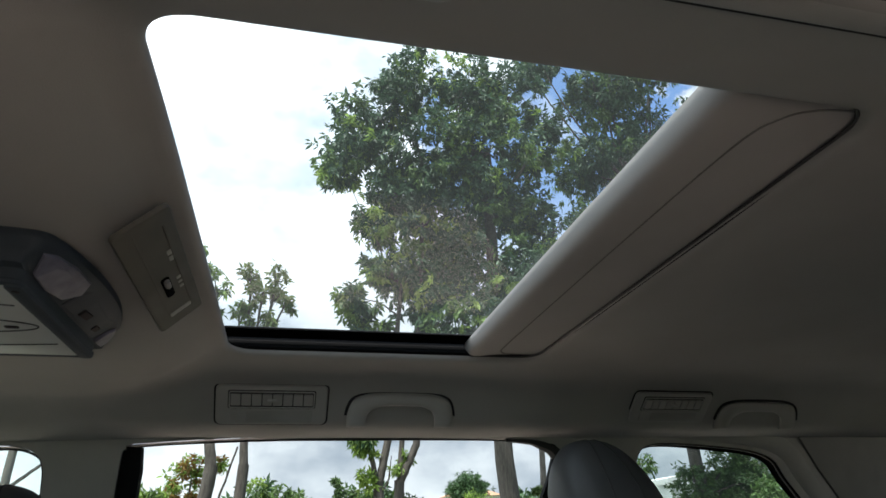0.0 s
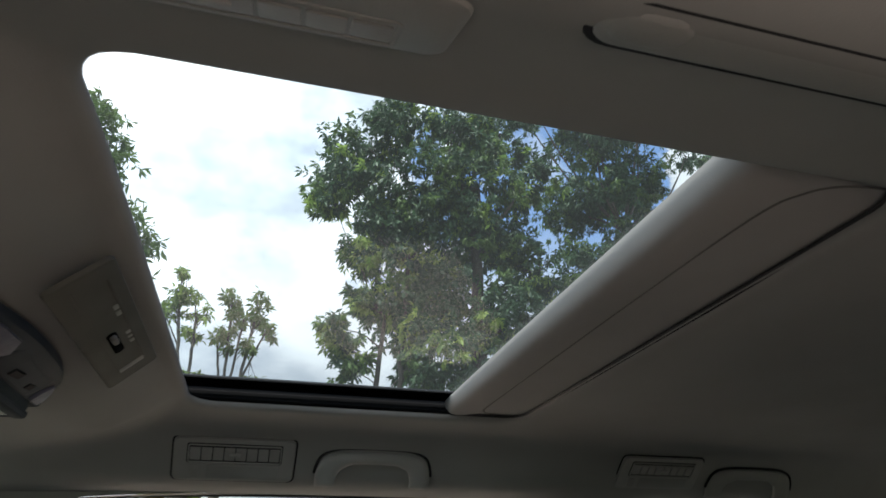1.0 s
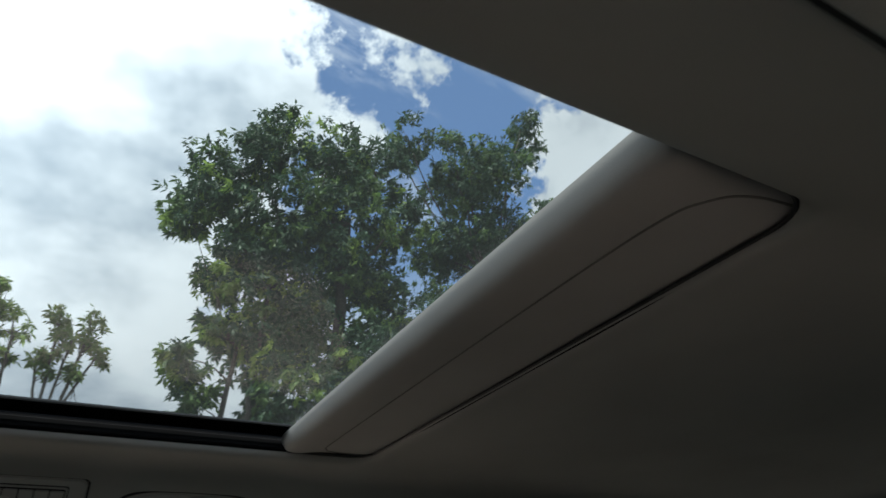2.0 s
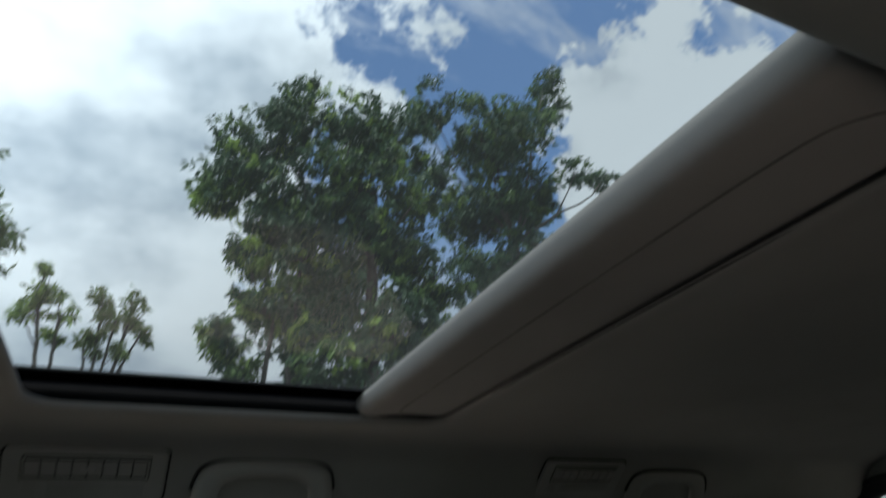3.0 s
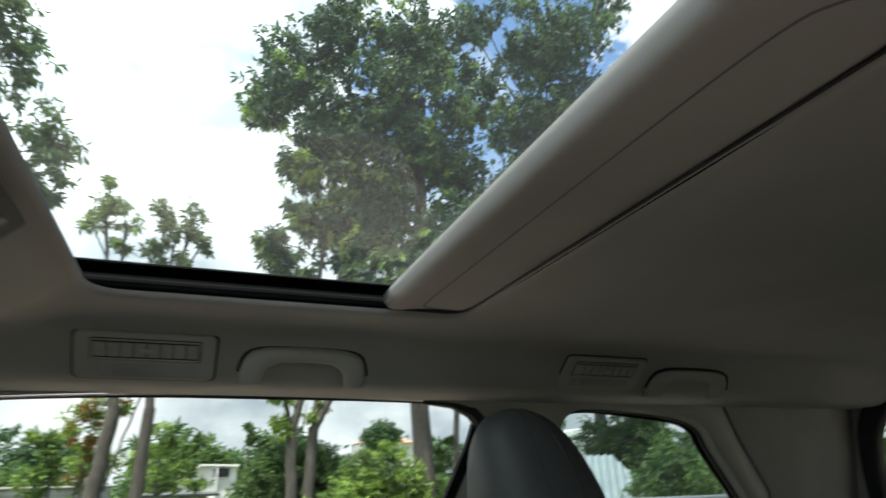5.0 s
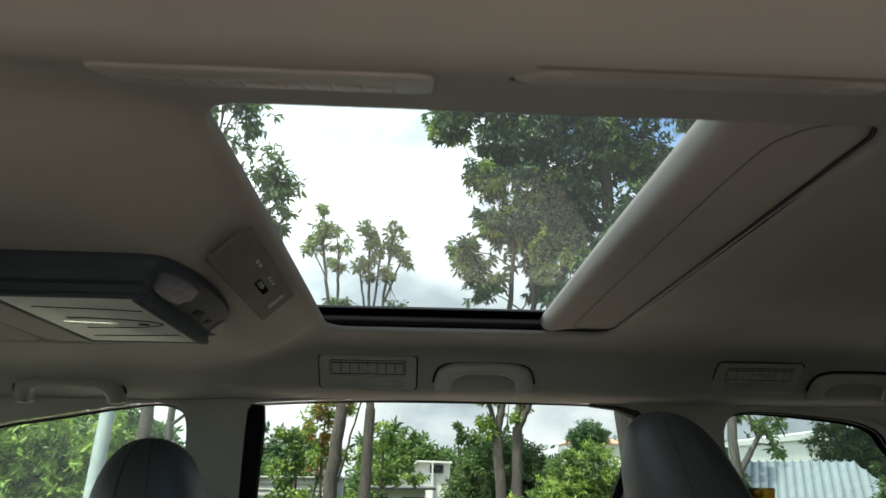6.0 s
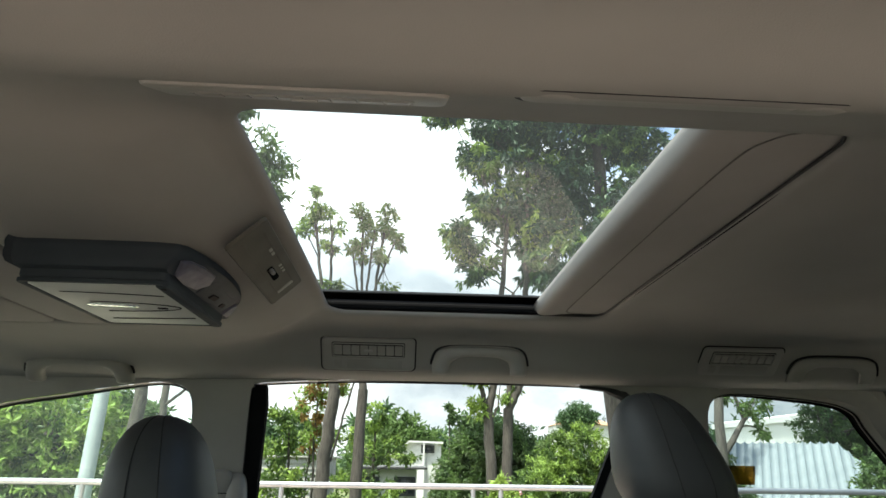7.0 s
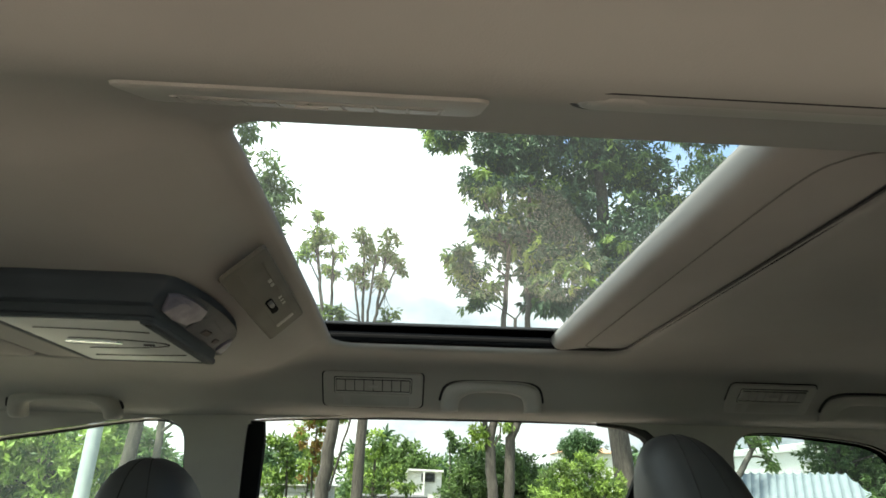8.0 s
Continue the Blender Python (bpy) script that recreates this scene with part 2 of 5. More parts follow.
# warm pale tone of the added slabs that bounce light into the cabin
PAVING = material("warm_bounce_paving", (0.56, 0.435, 0.36), 0.9, second=(0.45, 0.35, 0.29), scale=0.9, bump=0.4, bump_scale=30)

# ---- mesh helpers ----
ORIGIN = {}


def finish(name, bm, mat, smooth=True):
    me = bpy.data.meshes.new(name)
    bmesh.ops.recalc_face_normals(bm, faces=bm.faces)
    for f in bm.faces:
        f.smooth = smooth
    bm.to_mesh(me)
    bm.free()
    me.materials.append(mat)
    if smooth:
        me.set_sharp_from_angle(angle=radians(38))
    return me


def thing(name, at, label, category, group="", kind=""):
    """An Empty at the base of a thing, for its parts."""
    ob = new(name)
    ob.empty_display_size = 0.05
    ob.location = at
    ORIGIN[ob] = Vector(at)
    return tagged(ob, label, category, group, kind)


def part(name, bm, mat, parent, label="", smooth=True):
    """A bmesh in world coordinates as one mesh under a thing or a part."""
    o = ORIGIN[parent]
    bmesh.ops.translate(bm, verts=bm.verts, vec=-o)
    ob = new(name, finish(name, bm, mat, smooth))
    ob.parent = parent
    ORIGIN[ob] = o
    if label:
        ob["label"] = label
    return ob


def solo(name, bm, mat, label, category, kind="", smooth=True, group=""):
    ob = new(name, finish(name, bm, mat, smooth))
    ORIGIN[ob] = Vector((0, 0, 0))
    return tagged(ob, label, category, group, kind)


def frame_of(o, u, v):
    """Matrix of a plane: origin o, axes u and v made square, third axis u x v."""
    u = Vector(u).normalized()
    n = u.cross(Vector(v)).normalized()
    v = n.cross(u)
    m = Matrix((u, v, n)).transposed().to_4x4()
    m.translation = Vector(o)
    return m


def rrect(w, h, r, k=5):
    r = max(min(r, w / 2 - 1e-4, h / 2 - 1e-4), 1e-4)
    pts = []
    for cx, cy, a in ((w / 2 - r, h / 2 - r, 0), (-w / 2 + r, h / 2 - r, 90), (-w / 2 + r, -h / 2 + r, 180), (w / 2 - r, -h / 2 + r, 270)):
        for i in range(k + 1):
            t = radians(a + 90 * i / k)
            pts.append((cx + r * math.cos(t), cy + r * math.sin(t)))
    return pts


def loft(bm, loops, m=None, cap0=True, cap1=True, closed=True):
    rows = [[bm.verts.new(m @ Vector(p) if m else p) for p in lp] for lp in loops]
    n = len(rows[0])
    for a, b in zip(rows, rows[1:]):
        for i in range(n if closed else n - 1):
            j = (i + 1) % n
            bm.faces.new((a[i], a[j], b[j], b[i]))
    if cap0:
        bm.faces.new(rows[0][::-1])
    if cap1:
        bm.faces.new(rows[-1])
    return rows


def plate(bm, m, w, h, t, r=0.01, bev=0.002, cx=0, cy=0, z0=0.0, k=5):
    """A rounded plate of thickness t on the plane m, its upper edge softened."""
    lo = []
    for ins, z in ((0, 0), (0, t - bev), (bev * 0.3, t - bev * 0.3), (bev, t)):
        lo.append([(cx + x, cy + y, z0 + z) for x, y in rrect(w - 2 * ins, h - 2 * ins, r - ins, k)])
    loft(bm, lo, m)


def ring(bm, m, w, h, wall, t, r=0.01, z0=0.0, cx=0, cy=0):
    """A rounded rectangular frame on the plane m."""
    b = min(0.001, t / 3)
    prof = ((0, 0), (0, t - b), (b, t), (wall - b, t), (wall, t - b), (wall, 0))
    lo = [[(cx + x, cy + y, z0 + z) for x, y in rrect(w - 2 * i, h - 2 * i, max(r - i, 0.002))] for i, z in prof]
    loft(bm, lo, m, False, False)


def tube(bm, pts, rad, seg=8, closed=False, flat=(1, 1), caps=True, up=None):
    """A round or oval rod along points; rad is one number or one a point."""
    pts = [Vector(p) for p in pts]
    n = len(pts)
    rad = [rad] * n if isinstance(rad, (int, float)) else rad
    loops, prev = [], None
    for i, p in enumerate(pts):
        d = (pts[(i + 1) % n] - pts[i - 1]) if closed else pts[min(i + 1, n - 1)] - pts[max(i - 1, 0)]
        d.normalize()
        if prev is None:
            prev = Vector(up) if up else (Vector((0, 0, 1)) if abs(d.z) < 0.9 else Vector((1, 0, 0)))
        a = (prev - d * prev.dot(d)).normalized()
        prev = a
        b = d.cross(a)
        loops.append([p + rad[i] * (a * math.cos(2 * math.pi * j / seg) * flat[0] + b * math.sin(2 * math.pi * j / seg) * flat[1]) for j in range(seg)])
    if closed:
        loops.append(loops[0])
    loft(bm, loops, None, caps and not closed, caps and not closed)


def box(bm, x0, x1, y0, y1, z0, z1, m=None, bev=0.0):
    lo = [[(x0, y0, z), (x1, y0, z), (x1, y1, z), (x0, y1, z)] for z in (z0, z1)]
    if bev:
        lo = []
        for ins, z in ((bev, z0), (0, z0 + bev), (0, z1 - bev), (bev, z1)):
            lo.append([(x0 + ins, y0 + ins, z), (x1 - ins, y0 + ins, z), (x1 - ins, y1 - ins, z), (x0 + ins, y1 - ins, z)])
    loft(bm, lo, m)


def curve_pts(pts, n=6, closed=False):
    """A smooth line through points (Catmull-Rom)."""
    pts = [Vector(p) for p in pts]
    out, k = [], len(pts)
    for i in range(k if closed else k - 1):
        p0, p1, p2, p3 = (pts[j % k] if closed else pts[max(0, min(k - 1, j))] for j in (i - 1, i, i + 1, i + 2))
        for s in range(n):
            t = s / n
            out.append(0.5 * (2 * p1 + (p2 - p0) * t + (2 * p0 - 5 * p1 + 4 * p2 - p3) * t * t + (3 * p1 - p0 - 3 * p2 + p3) * t ** 3))
    if not closed:
        out.append(pts[-1])
    return out


def smooth01(t):
    t = max(0.0, min(1.0, t))
    return t * t * (3 - 2 * t)


def lerp_table(tab, a):
    for (a0, z0), (a1, z1) in zip(tab, tab[1:]):
        if a <= a1:
            return z0 + (z1 - z0) * (a - a0) / (a1 - a0)
    return tab[-1][1]


# ---- the cabin ----
EDGE = 0.68                                   # half width of the headliner
MID = curve_pts([(0, 1.530, 0), (.2, 1.530, 0), (.36, 1.527, 0), (.45, 1.521, 0), (.49, 1.514, 0), (.515, 1.5020, 0), (.543, 1.473, 0), (.572, 1.4430, 0), (.605, 1.4345, 0), (.64, 1.4325, 0), (.68, 1.4315, 0)], 5)
MID = [(p.x, p.y) for p in MID]
NEAR = curve_pts([(0, 1.530, 0), (.2, 1.530, 0), (.34, 1.525, 0), (.388, 1.5110, 0), (.43, 1.4940, 0), (.465, 1.4775, 0), (.492, 1.4630, 0), (.503, 1.4585, 0), (.515, 1.4580, 0), (.545, 1.4640, 0), (.585, 1.4640, 0), (.63, 1.4520, 0), (.68, 1.4315, 0)], 5)
NEAR = [(p.x, p.y) for p in NEAR]
FRONT = curve_pts([(0, 1.480, 0), (.2, 1.480, 0), (.36, 1.479, 0), (.46, 1.476, 0), (.52, 1.468, 0), (.58, 1.445, 0), (.62, 1.432, 0), (.68, 1.424, 0)], 5)
FRONT = [(p.x, p.y) for p in FRONT]


def lining(x, y):
    """Height of the headliner over the plan."""
    a = abs(y)
    k = smooth01((0.014 - x) / 0.075) if a < 0.36 else smooth01((0.014 - x) / (0.075 + (a - 0.36) * 1.2))
    z = lerp_table(MID if y > 0 else NEAR, a) * (1 - k) + lerp_table(FRONT, a) * k
    if x > 0.9:
        z -= 0.02 * ((x - 0.9) / 0.95) ** 2 * (1 - a / EDGE)
    return z


def side_y(z):
    """How far out the side wall stands at a height: the sides lean in towards the roof."""
    return 0.68 + (1.425 - z) * 0.30


HOLE = (0.026, 0.570, 0.3795, 0.040, 0.0175)    # x0, x1, half width, corner radius, middle: the opening under the sunroof
HOLE_F = (-1.00, -0.292, 0.330, 0.035, 0.0)        # the same under the front roof panel


def sheet_with_openings(bm, xs0, ys0, holes, height, lip):
    """A sheet over the plan with rounded openings whose edges roll upwards."""
    N, pad = 22, 0.05
    xs, ys = set(xs0), set(ys0)
    rects = []
    for x0, x1, w, r, mid in holes:
        ax, bx = x0 - pad, x1 + pad
        ay, by = mid - w - pad, mid + w + pad
        sx = [ax + (bx - ax) * i / N for i in range(N + 1)]
        sy = [ay + (by - ay) * i / N for i in range(N + 1)]
        sx += [e + d * (pad + r) * i / 8 for e, d in ((ax, 1), (bx, -1)) for i in range(1, 8)]
        sy += [e + d * (pad + r) * i / 8 for e, d in ((ay, 1), (by, -1)) for i in range(1, 8)]
        xs = {v for v in xs if not ax - 0.02 < v < bx + 0.02} | {round(v, 6) for v in sx}
        ys = ys | {round(v, 6) for v in sy}
        rects.append((ax, bx, ay, by, sx, sy, x0, x1, w, r, mid))
    xs, ys = sorted(xs), sorted(ys)
    vert = {}

    def at(x, y):
        key = (round(x, 6), round(y, 6))
        if key not in vert:
            vert[key] = bm.verts.new((x, y, height(x, y)))
        return vert[key]

    for xa, xb in zip(xs, xs[1:]):
        for ya, yb in zip(ys, ys[1:]):
            mx, my = (xa + xb) / 2, (ya + yb) / 2
            if any(a < mx < b and c < my < d for a, b, c, d, *_ in rects):
                continue
            bm.faces.new((at(xa, ya), at(xb, ya), at(xb, yb), at(xa, yb)))
    for ax, bx, ay, by, sx, sy, x0, x1, w, r, mid in rects:
        inx = [v for v in xs if ax - 1e-5 <= v <= bx + 1e-5]
        iny = [v for v in ys if ay - 1e-5 <= v <= by + 1e-5]
        outer = [(x, ay) for x in inx] + [(bx, y) for y in iny[1:]] + [(x, by) for x in inx[-2::-1]] + [(ax, y) for y in iny[-2:0:-1]]
        cx, cy = (x0 + x1) / 2, mid

        def onto(x, y, grow):
            """The rounded opening's edge, met from (x, y) by squeezing the padded rectangle."""
            hx, hy, rr = (x1 - x0) / 2 + grow, w + grow, r + grow
            px = (x - cx) * hx / ((bx - ax) / 2)
            py = (y - cy) * hy / ((by - ay) / 2)
            ex, ey = abs(px) - (hx - rr), abs(py) - (hy - rr)
            if ex > 0 and ey > 0:
                # walk the square corner onto the arc by angle
                ang = math.atan2(ey, ex)
                px = math.copysign(hx - rr + rr * math.cos(ang), px)
                py = math.copysign(hy - rr + rr * math.sin(ang), py)
            return cx + px, cy + py

        prev = [at(x, y) for x, y in outer]
        for grow, up in [(0.034, 0), (0.022, 0), (0.014, 0.0), (0.008, 0.0006), (0.004, 0.002), (0.0015, 0.0045), (0, 0.008), (0, lip)]:
            cur = []
            for x, y in outer:
                qx, qy = onto(x, y, grow)
                cur.append(bm.verts.new((qx, qy, height(qx, qy) + up)))
            for i in range(len(cur)):
                j = (i + 1) % len(cur)
                bm.faces.new((prev[i], prev[j], cur[j], cur[i]))
            prev = cur


def steps(a, b, n):
    return [round(a + (b - a) * i / n, 6) for i in range(n + 1)]


# headliner
bm = bmesh.new()
sheet_with_openings(bm, steps(-1.10, 1.86, 52), steps(-EDGE, EDGE, 60), [HOLE, HOLE_F], lining, 0.009)
solo("ceiling", bm, FABRIC, "pale grey woven cloth headliner with two roof openings", "ceiling", "structure")


# side walls with window openings
def xz_loop(pts, n=5):
    return [(p.x, p.y) for p in curve_pts([(x, z, 0) for x, z in pts], n, True)]


DOOR_HOLE = [(-.203, 1.02), (-.191, 1.20), (-.180, 1.385), (-.172, 1.411), (-.150, 1.4205), (.05, 1.4315), (.245, 1.4360), (.45, 1.4345), (.64, 1.429), (.705, 1.416), (.733, 1.390), (.722, 1.345), (.675, 1.23), (.62, 1.08), (.585, 1.02), (.40, 1.005), (.10, 1.005), (-.155, 1.005)]
QUARTER_HOLE = [(.913, 1.34), (.914, 1.388), (.935, 1.412), (.98, 1.4195), (1.08, 1.416), (1.215, 1.403), (1.28, 1.381), (1.318, 1.335), (1.425, 1.218), (1.436, 1.185), (1.40, 1.152), (1.20, 1.138), (1.02, 1.128), (.965, 1.138), (.935, 1.22)]
FRONT_HOLE = [(-1.20, 1.03), (-1.10, 1.15), (-.93, 1.295), (-.758, 1.359), (-.60, 1.388), (-.449, 1.411), (-.375, 1.4175), (-.335, 1.409), (-.314, 1.388), (-.309, 1.34), (-.312, 1.20), (-.325, 1.05), (-.36, 1.012), (-.70, 1.005), (-1.05, 1.005)]
WALL_EDGE = [(-1.75, .95), (-1.10, 1.49), (-.6, 1.505), (.5, 1.51), (1.3, 1.505), (1.84, 1.485), (2.05, .95), (2.05, .40), (-1.75, .40)]


def side_wall(bm, side, holes):
    loops = [WALL_EDGE] + [xz_loop(h) for h in holes]
    edges = []
    for lp in loops:
        vs = [bm.verts.new((x, side * side_y(z), z)) for x, z in lp]
        edges += [bm.edges.new((vs[i], vs[(i + 1) % len(vs)])) for i in range(len(vs))]
    bmesh.ops.triangle_fill(bm, use_beauty=True, use_dissolve=False, edges=edges)
    inner = list(bm.faces)
    res = bmesh.ops.extrude_face_region(bm, geom=inner)
    moved = [g for g in res["geom"] if isinstance(g, bmesh.types.BMVert)]
    bmesh.ops.translate(bm, verts=moved, vec=(0, side * 0.045, 0.013))


bm = bmesh.new()
side_wall(bm, 1, [DOOR_HOLE, QUARTER_HOLE, FRONT_HOLE])
wall_right = solo("wall_right", bm, TRIM, "light grey moulded cabin side trim with pillars between windows", "wall", "structure")
bm = bmesh.new()
side_wall(bm, -1, [DOOR_HOLE, QUARTER_HOLE, FRONT_HOLE])
wall_left = solo("wall_left", bm, TRIM, "light grey moulded cabin side trim round a wound-down window", "wall", "structure")


bm = bmesh.new()
loft(bm, [[(x, side_y(z) - .012 + o, z) for z, o in ((.42, 0), (.96, 0), (.985, .004), (.995, .012), (.42, .012))] for x in (-1.55, -.5, .5, 1.98)])
solo("trim_lower_right", bm, HOUSING, "charcoal lower door and cargo panel", "trim", "structure")
bm = bmesh.new()
loft(bm, [[(x, -side_y(z) + .012 - o, z) for z, o in ((.42, 0), (.96, 0), (.985, .004), (.995, .012), (.42, .012))] for x in (-1.55, -.5, .5, 1.98)])
solo("trim_lower_left", bm, HOUSING, "charcoal lower door and cargo panel of the other side", "trim", "structure")


for wall in (wall_right, wall_left):
    # painted steel outside, trim inside
    wall.data.materials.append(PAINT)
    for face in wall.data.polygons:
        c = wall.matrix_world @ face.center
        if abs(c.y) > side_y(c.z) + .036:
            face.material_index = 1


def on_side(x, z, out=0.0, side=1):
    return Vector((x, side * (side_y(z) + out), z))


def seal(name, hole, rad, mat, parent, flat=(1, 1), out=0.0, grow=0.0, side=1):
    c = Vector((sum(p[0] for p in hole) / len(hole), sum(p[1] for p in hole) / len(hole)))
    pts = []
    for x, z in xz_loop(hole, 6):
        d = (Vector((x, z)) - c)
        d = d.normalized() * grow
        pts.append(on_side(x + d.x, z + d.y, out, side))
    b = bmesh.new()
    tube(b, pts, rad, 8, True, flat, up=(0, 1, 0))
    return part(name, b, mat, parent)


def reveal(hole, parent, side=1, mat=CHANNEL, label="black ceramic band"):
    """Band between the wall's inner edge and the glass."""
    c = Vector((sum(p[0] for p in hole) / len(hole), sum(p[1] for p in hole) / len(hole)))
    lo = []
    for o, g in ((-.001, -.0015), (.028, -.0015), (.0285, -.007)):
        row = []
        for x, z in xz_loop(hole, 5):
            d = (Vector((x, z)) - c).normalized() * g
            row.append(on_side(x + d.x, z + d.y, o, side))
        lo.append(row)
    b = bmesh.new()
    loft(b, lo, None, False, False)
    return part("reveal", b, mat, parent, label)


def pane(name, hole, mat, parent, out, side=1):
    b = bmesh.new()
    lo = [[on_side(x, z, out + o, side) for x, z in xz_loop(hole, 4)] for o in (0.0, 0.004)]
    loft(b, lo)
    ob = part(name, b, mat, parent, smooth=False)
    return ob


# rear door window with its thick black frame
w1 = thing("window_1", (.28, .70, 1.0), "rear door window with black rubber frame", "window", "", "structure")
pane("pane", DOOR_HOLE, GLASS_DOOR, w1, 0.030)
reveal(DOOR_HOLE, w1, 1, RUBBER, "black inner reveal")
seal("seal", DOOR_HOLE, 0.0022, RUBBER, w1, (1.2, 0.9), 0.026, 0.001)
bm = bmesh.new()
lo = []
for z in steps(1.00, 1.416, 10):
    k = smooth01((z - 1.39) / 0.03)
    x0 = -.186 - .065 * (1.41 - z)
    x1 = -.141 - .075 * (1.41 - z) - .006 * k
    lo.append([on_side(x0, z, .004), on_side(x1, z, .010), on_side(x1 + .003, z, .022), on_side(x0, z, .026)])
loft(bm, lo)
part("window_frame", bm, FRAME_BLACK, w1, "broad matt black front edge of the frame")
bm = bmesh.new()
lo = []
for x, z in [(.742, 1.398), (.73, 1.35), (.683, 1.23), (.628, 1.08), (.60, 1.01)]:
    lo.append([on_side(x - .030, z - .004, .008), on_side(x, z, .003), on_side(x, z, .025), on_side(x - .030, z - .004, .025)])
loft(bm, lo)
part("window_frame", bm, FRAME_BLACK, w1, "slanting matt black rear edge of the frame")

bm = bmesh.new()
tube(bm, [on_side(x, z, .014) for x, z in ((.60, 1.4305), (.66, 1.4275), (.705, 1.4150), (.733, 1.390), (.735, 1.365), (.722, 1.345))], [.006, .010, .017, .019, .015, .010], 8, False, (1.0, 1.0))
part("seal", bm, RUBBER, w1, "thick rubber corner")
w2 = thing("window_2", (1.17, .70, 1.13), "fixed rear quarter window with rounded corners", "window", "", "structure")
pane("pane", QUARTER_HOLE, GLASS_QUARTER, w2, 0.030)
reveal(QUARTER_HOLE, w2)
seal("seal", QUARTER_HOLE, 0.004, RUBBER, w2, (1, 0.9), 0.012, 0.001)
# raised trim that hoods the quarter window
bm = bmesh.new()
prof_pts = [(.925, 1.438), (1.00, 1.444), (1.10, 1.440), (1.235, 1.426), (1.315, 1.396), (1.362, 1.338), (1.468, 1.215), (1.485, 1.165), (1.47, 1.10)]
lo = []
for p in curve_pts([(x, z, 0) for x, z in prof_pts], 5):
    c = Vector((1.16, 1.27))
    d = (Vector((p.x, p.y)) - c).normalized()
    ring_pts = []
    for o, inn in ((.030, .0), (.024, -.010), (.010, -.013), (-.012, -.006), (-.020, .002), (-.018, .010)):
        ring_pts.append(on_side(p.x + d.x * o, p.y + d.y * o, inn))
    lo.append(ring_pts)
loft(bm, lo, None, True, True)
part("trim", bm, TRIM, w2, "pale grey moulded hood trim")

w3 = thing("window_3", (-.75, .70, 1.0), "front door window in a pale trim", "window", "", "structure")
pane("pane", FRONT_HOLE, GLASS_FRONT, w3, 0.030)
reveal(FRONT_HOLE, w3, 1, RUBBER, "black inner reveal")
seal("seal", FRONT_HOLE, 0.0020, RUBBER, w3, (1, 0.9), 0.026, 0.001)
w4 = thing("window_4", (-.75, -.70, 1.0), "front door window of the other side", "window", "", "structure")
pane("pane", FRONT_HOLE, GLASS_FRONT, w4, 0.030, -1)
w5 = thing("window_5", (1.17, -.70, 1.13), "fixed rear quarter window of the other side", "window", "", "structure")
# out of view; tinted dark to keep light off the rear lining
pane("pane", QUARTER_HOLE, GLASS_DARK, w5, 0.030, -1)


# charcoal trim on the rear pillars
for s in (1, -1):
    bm = bmesh.new()
    pillar = [(1.335, 1.456), (1.402, 1.362), (1.507, 1.238), (1.527, 1.165), (1.520, 1.0), (1.86, 1.0), (1.79, 1.456)]
    loft(bm, [[on_side(x, z, o, s) for x, z in pillar] for o in (.002, -.005, -.007)])
    solo("trim_pillar_right" if s > 0 else "trim_pillar_left", bm, PILLAR_DARK, "dark grey moulded rear pillar trim", "trim", "structure", smooth=False)
    bm = bmesh.new()
    shelf = [(.93, .998), (1.52, .998), (1.52, 1.142), (1.42, 1.143), (1.20, 1.129), (1.02, 1.119), (.93, 1.121)]
    loft(bm, [[on_side(x, z, o, s) for x, z in shelf] for o in (.002, -.008, -.011)])
    solo("trim_shelf_right" if s > 0 else "trim_shelf_left", bm, PILLAR_DARK, "charcoal panel below the quarter window", "trim", "structure", smooth=False)


# tailgate and windscreen ends
def end_wall(x_top, x_low, z_top, z_low, yt, yl, hole, out):
    """A leaning wall across the cabin with a rounded opening; hole in (y, share of the height)."""
    def at(y, s):
        return Vector((x_top + (x_low - x_top) * s, y, z_top + (z_low - z_top) * s))
    b = bmesh.new()
    outer = [(-yt, .06), (-.45, .012), (.45, .012), (yt, .06), (yl, 1), (-yl, 1)]
    edges = []
    inner = [(p.x, p.y) for p in curve_pts([(y, s, 0) for y, s in hole], 5, True)]
    for lp in (outer, inner):
        vs = [b.verts.new(at(y, s)) for y, s in lp]
        edges += [b.edges.new((vs[i], vs[(i + 1) % len(vs)])) for i in range(len(vs))]
    bmesh.ops.triangle_fill(b, use_beauty=True, edges=edges)
    res = bmesh.ops.extrude_face_region(b, geom=list(b.faces))
    bmesh.ops.translate(b, verts=[g for g in res["geom"] if isinstance(g, bmesh.types.BMVert)], vec=(out, 0, 0))
    return b, [at(y, s) for y, s in inner]


REAR_HOLE = [(0, 0.0655), (0.24, 0.066), (0.45, 0.069), (0.545, 0.078), (0.61, 0.098), (0.652, 0.135), (0.68, 0.195), (0.7, 0.3), (0.71, 0.44), (0.66, 0.495), (0.3, 0.515), (0, 0.52), (-0.3, 0.515), (-0.66, 0.495), (-0.71, 0.44), (-0.7, 0.3), (-0.68, 0.195), (-0.652, 0.135), (-0.61, 0.098), (-0.545, 0.078), (-0.45, 0.069), (-0.24, 0.066)]
bm, rim = end_wall(1.755, 1.96, 1.56, .40, .70, .88, REAR_HOLE, .04)
wall_rear = solo("wall_rear", bm, FABRIC, "grey tailgate trim round a wide rear window", "wall", "structure")
w6 = thing("window_6", (1.86, 0, 1.0), "rear window in a broad black rubber border", "window", "", "structure")
bm = bmesh.new()
loft(bm, [[p + Vector((.022, 0, 0)) for p in rim], [p + Vector((.026, 0, 0)) for p in rim]])
part("pane", bm, GLASS_REAR, w6, smooth=False)
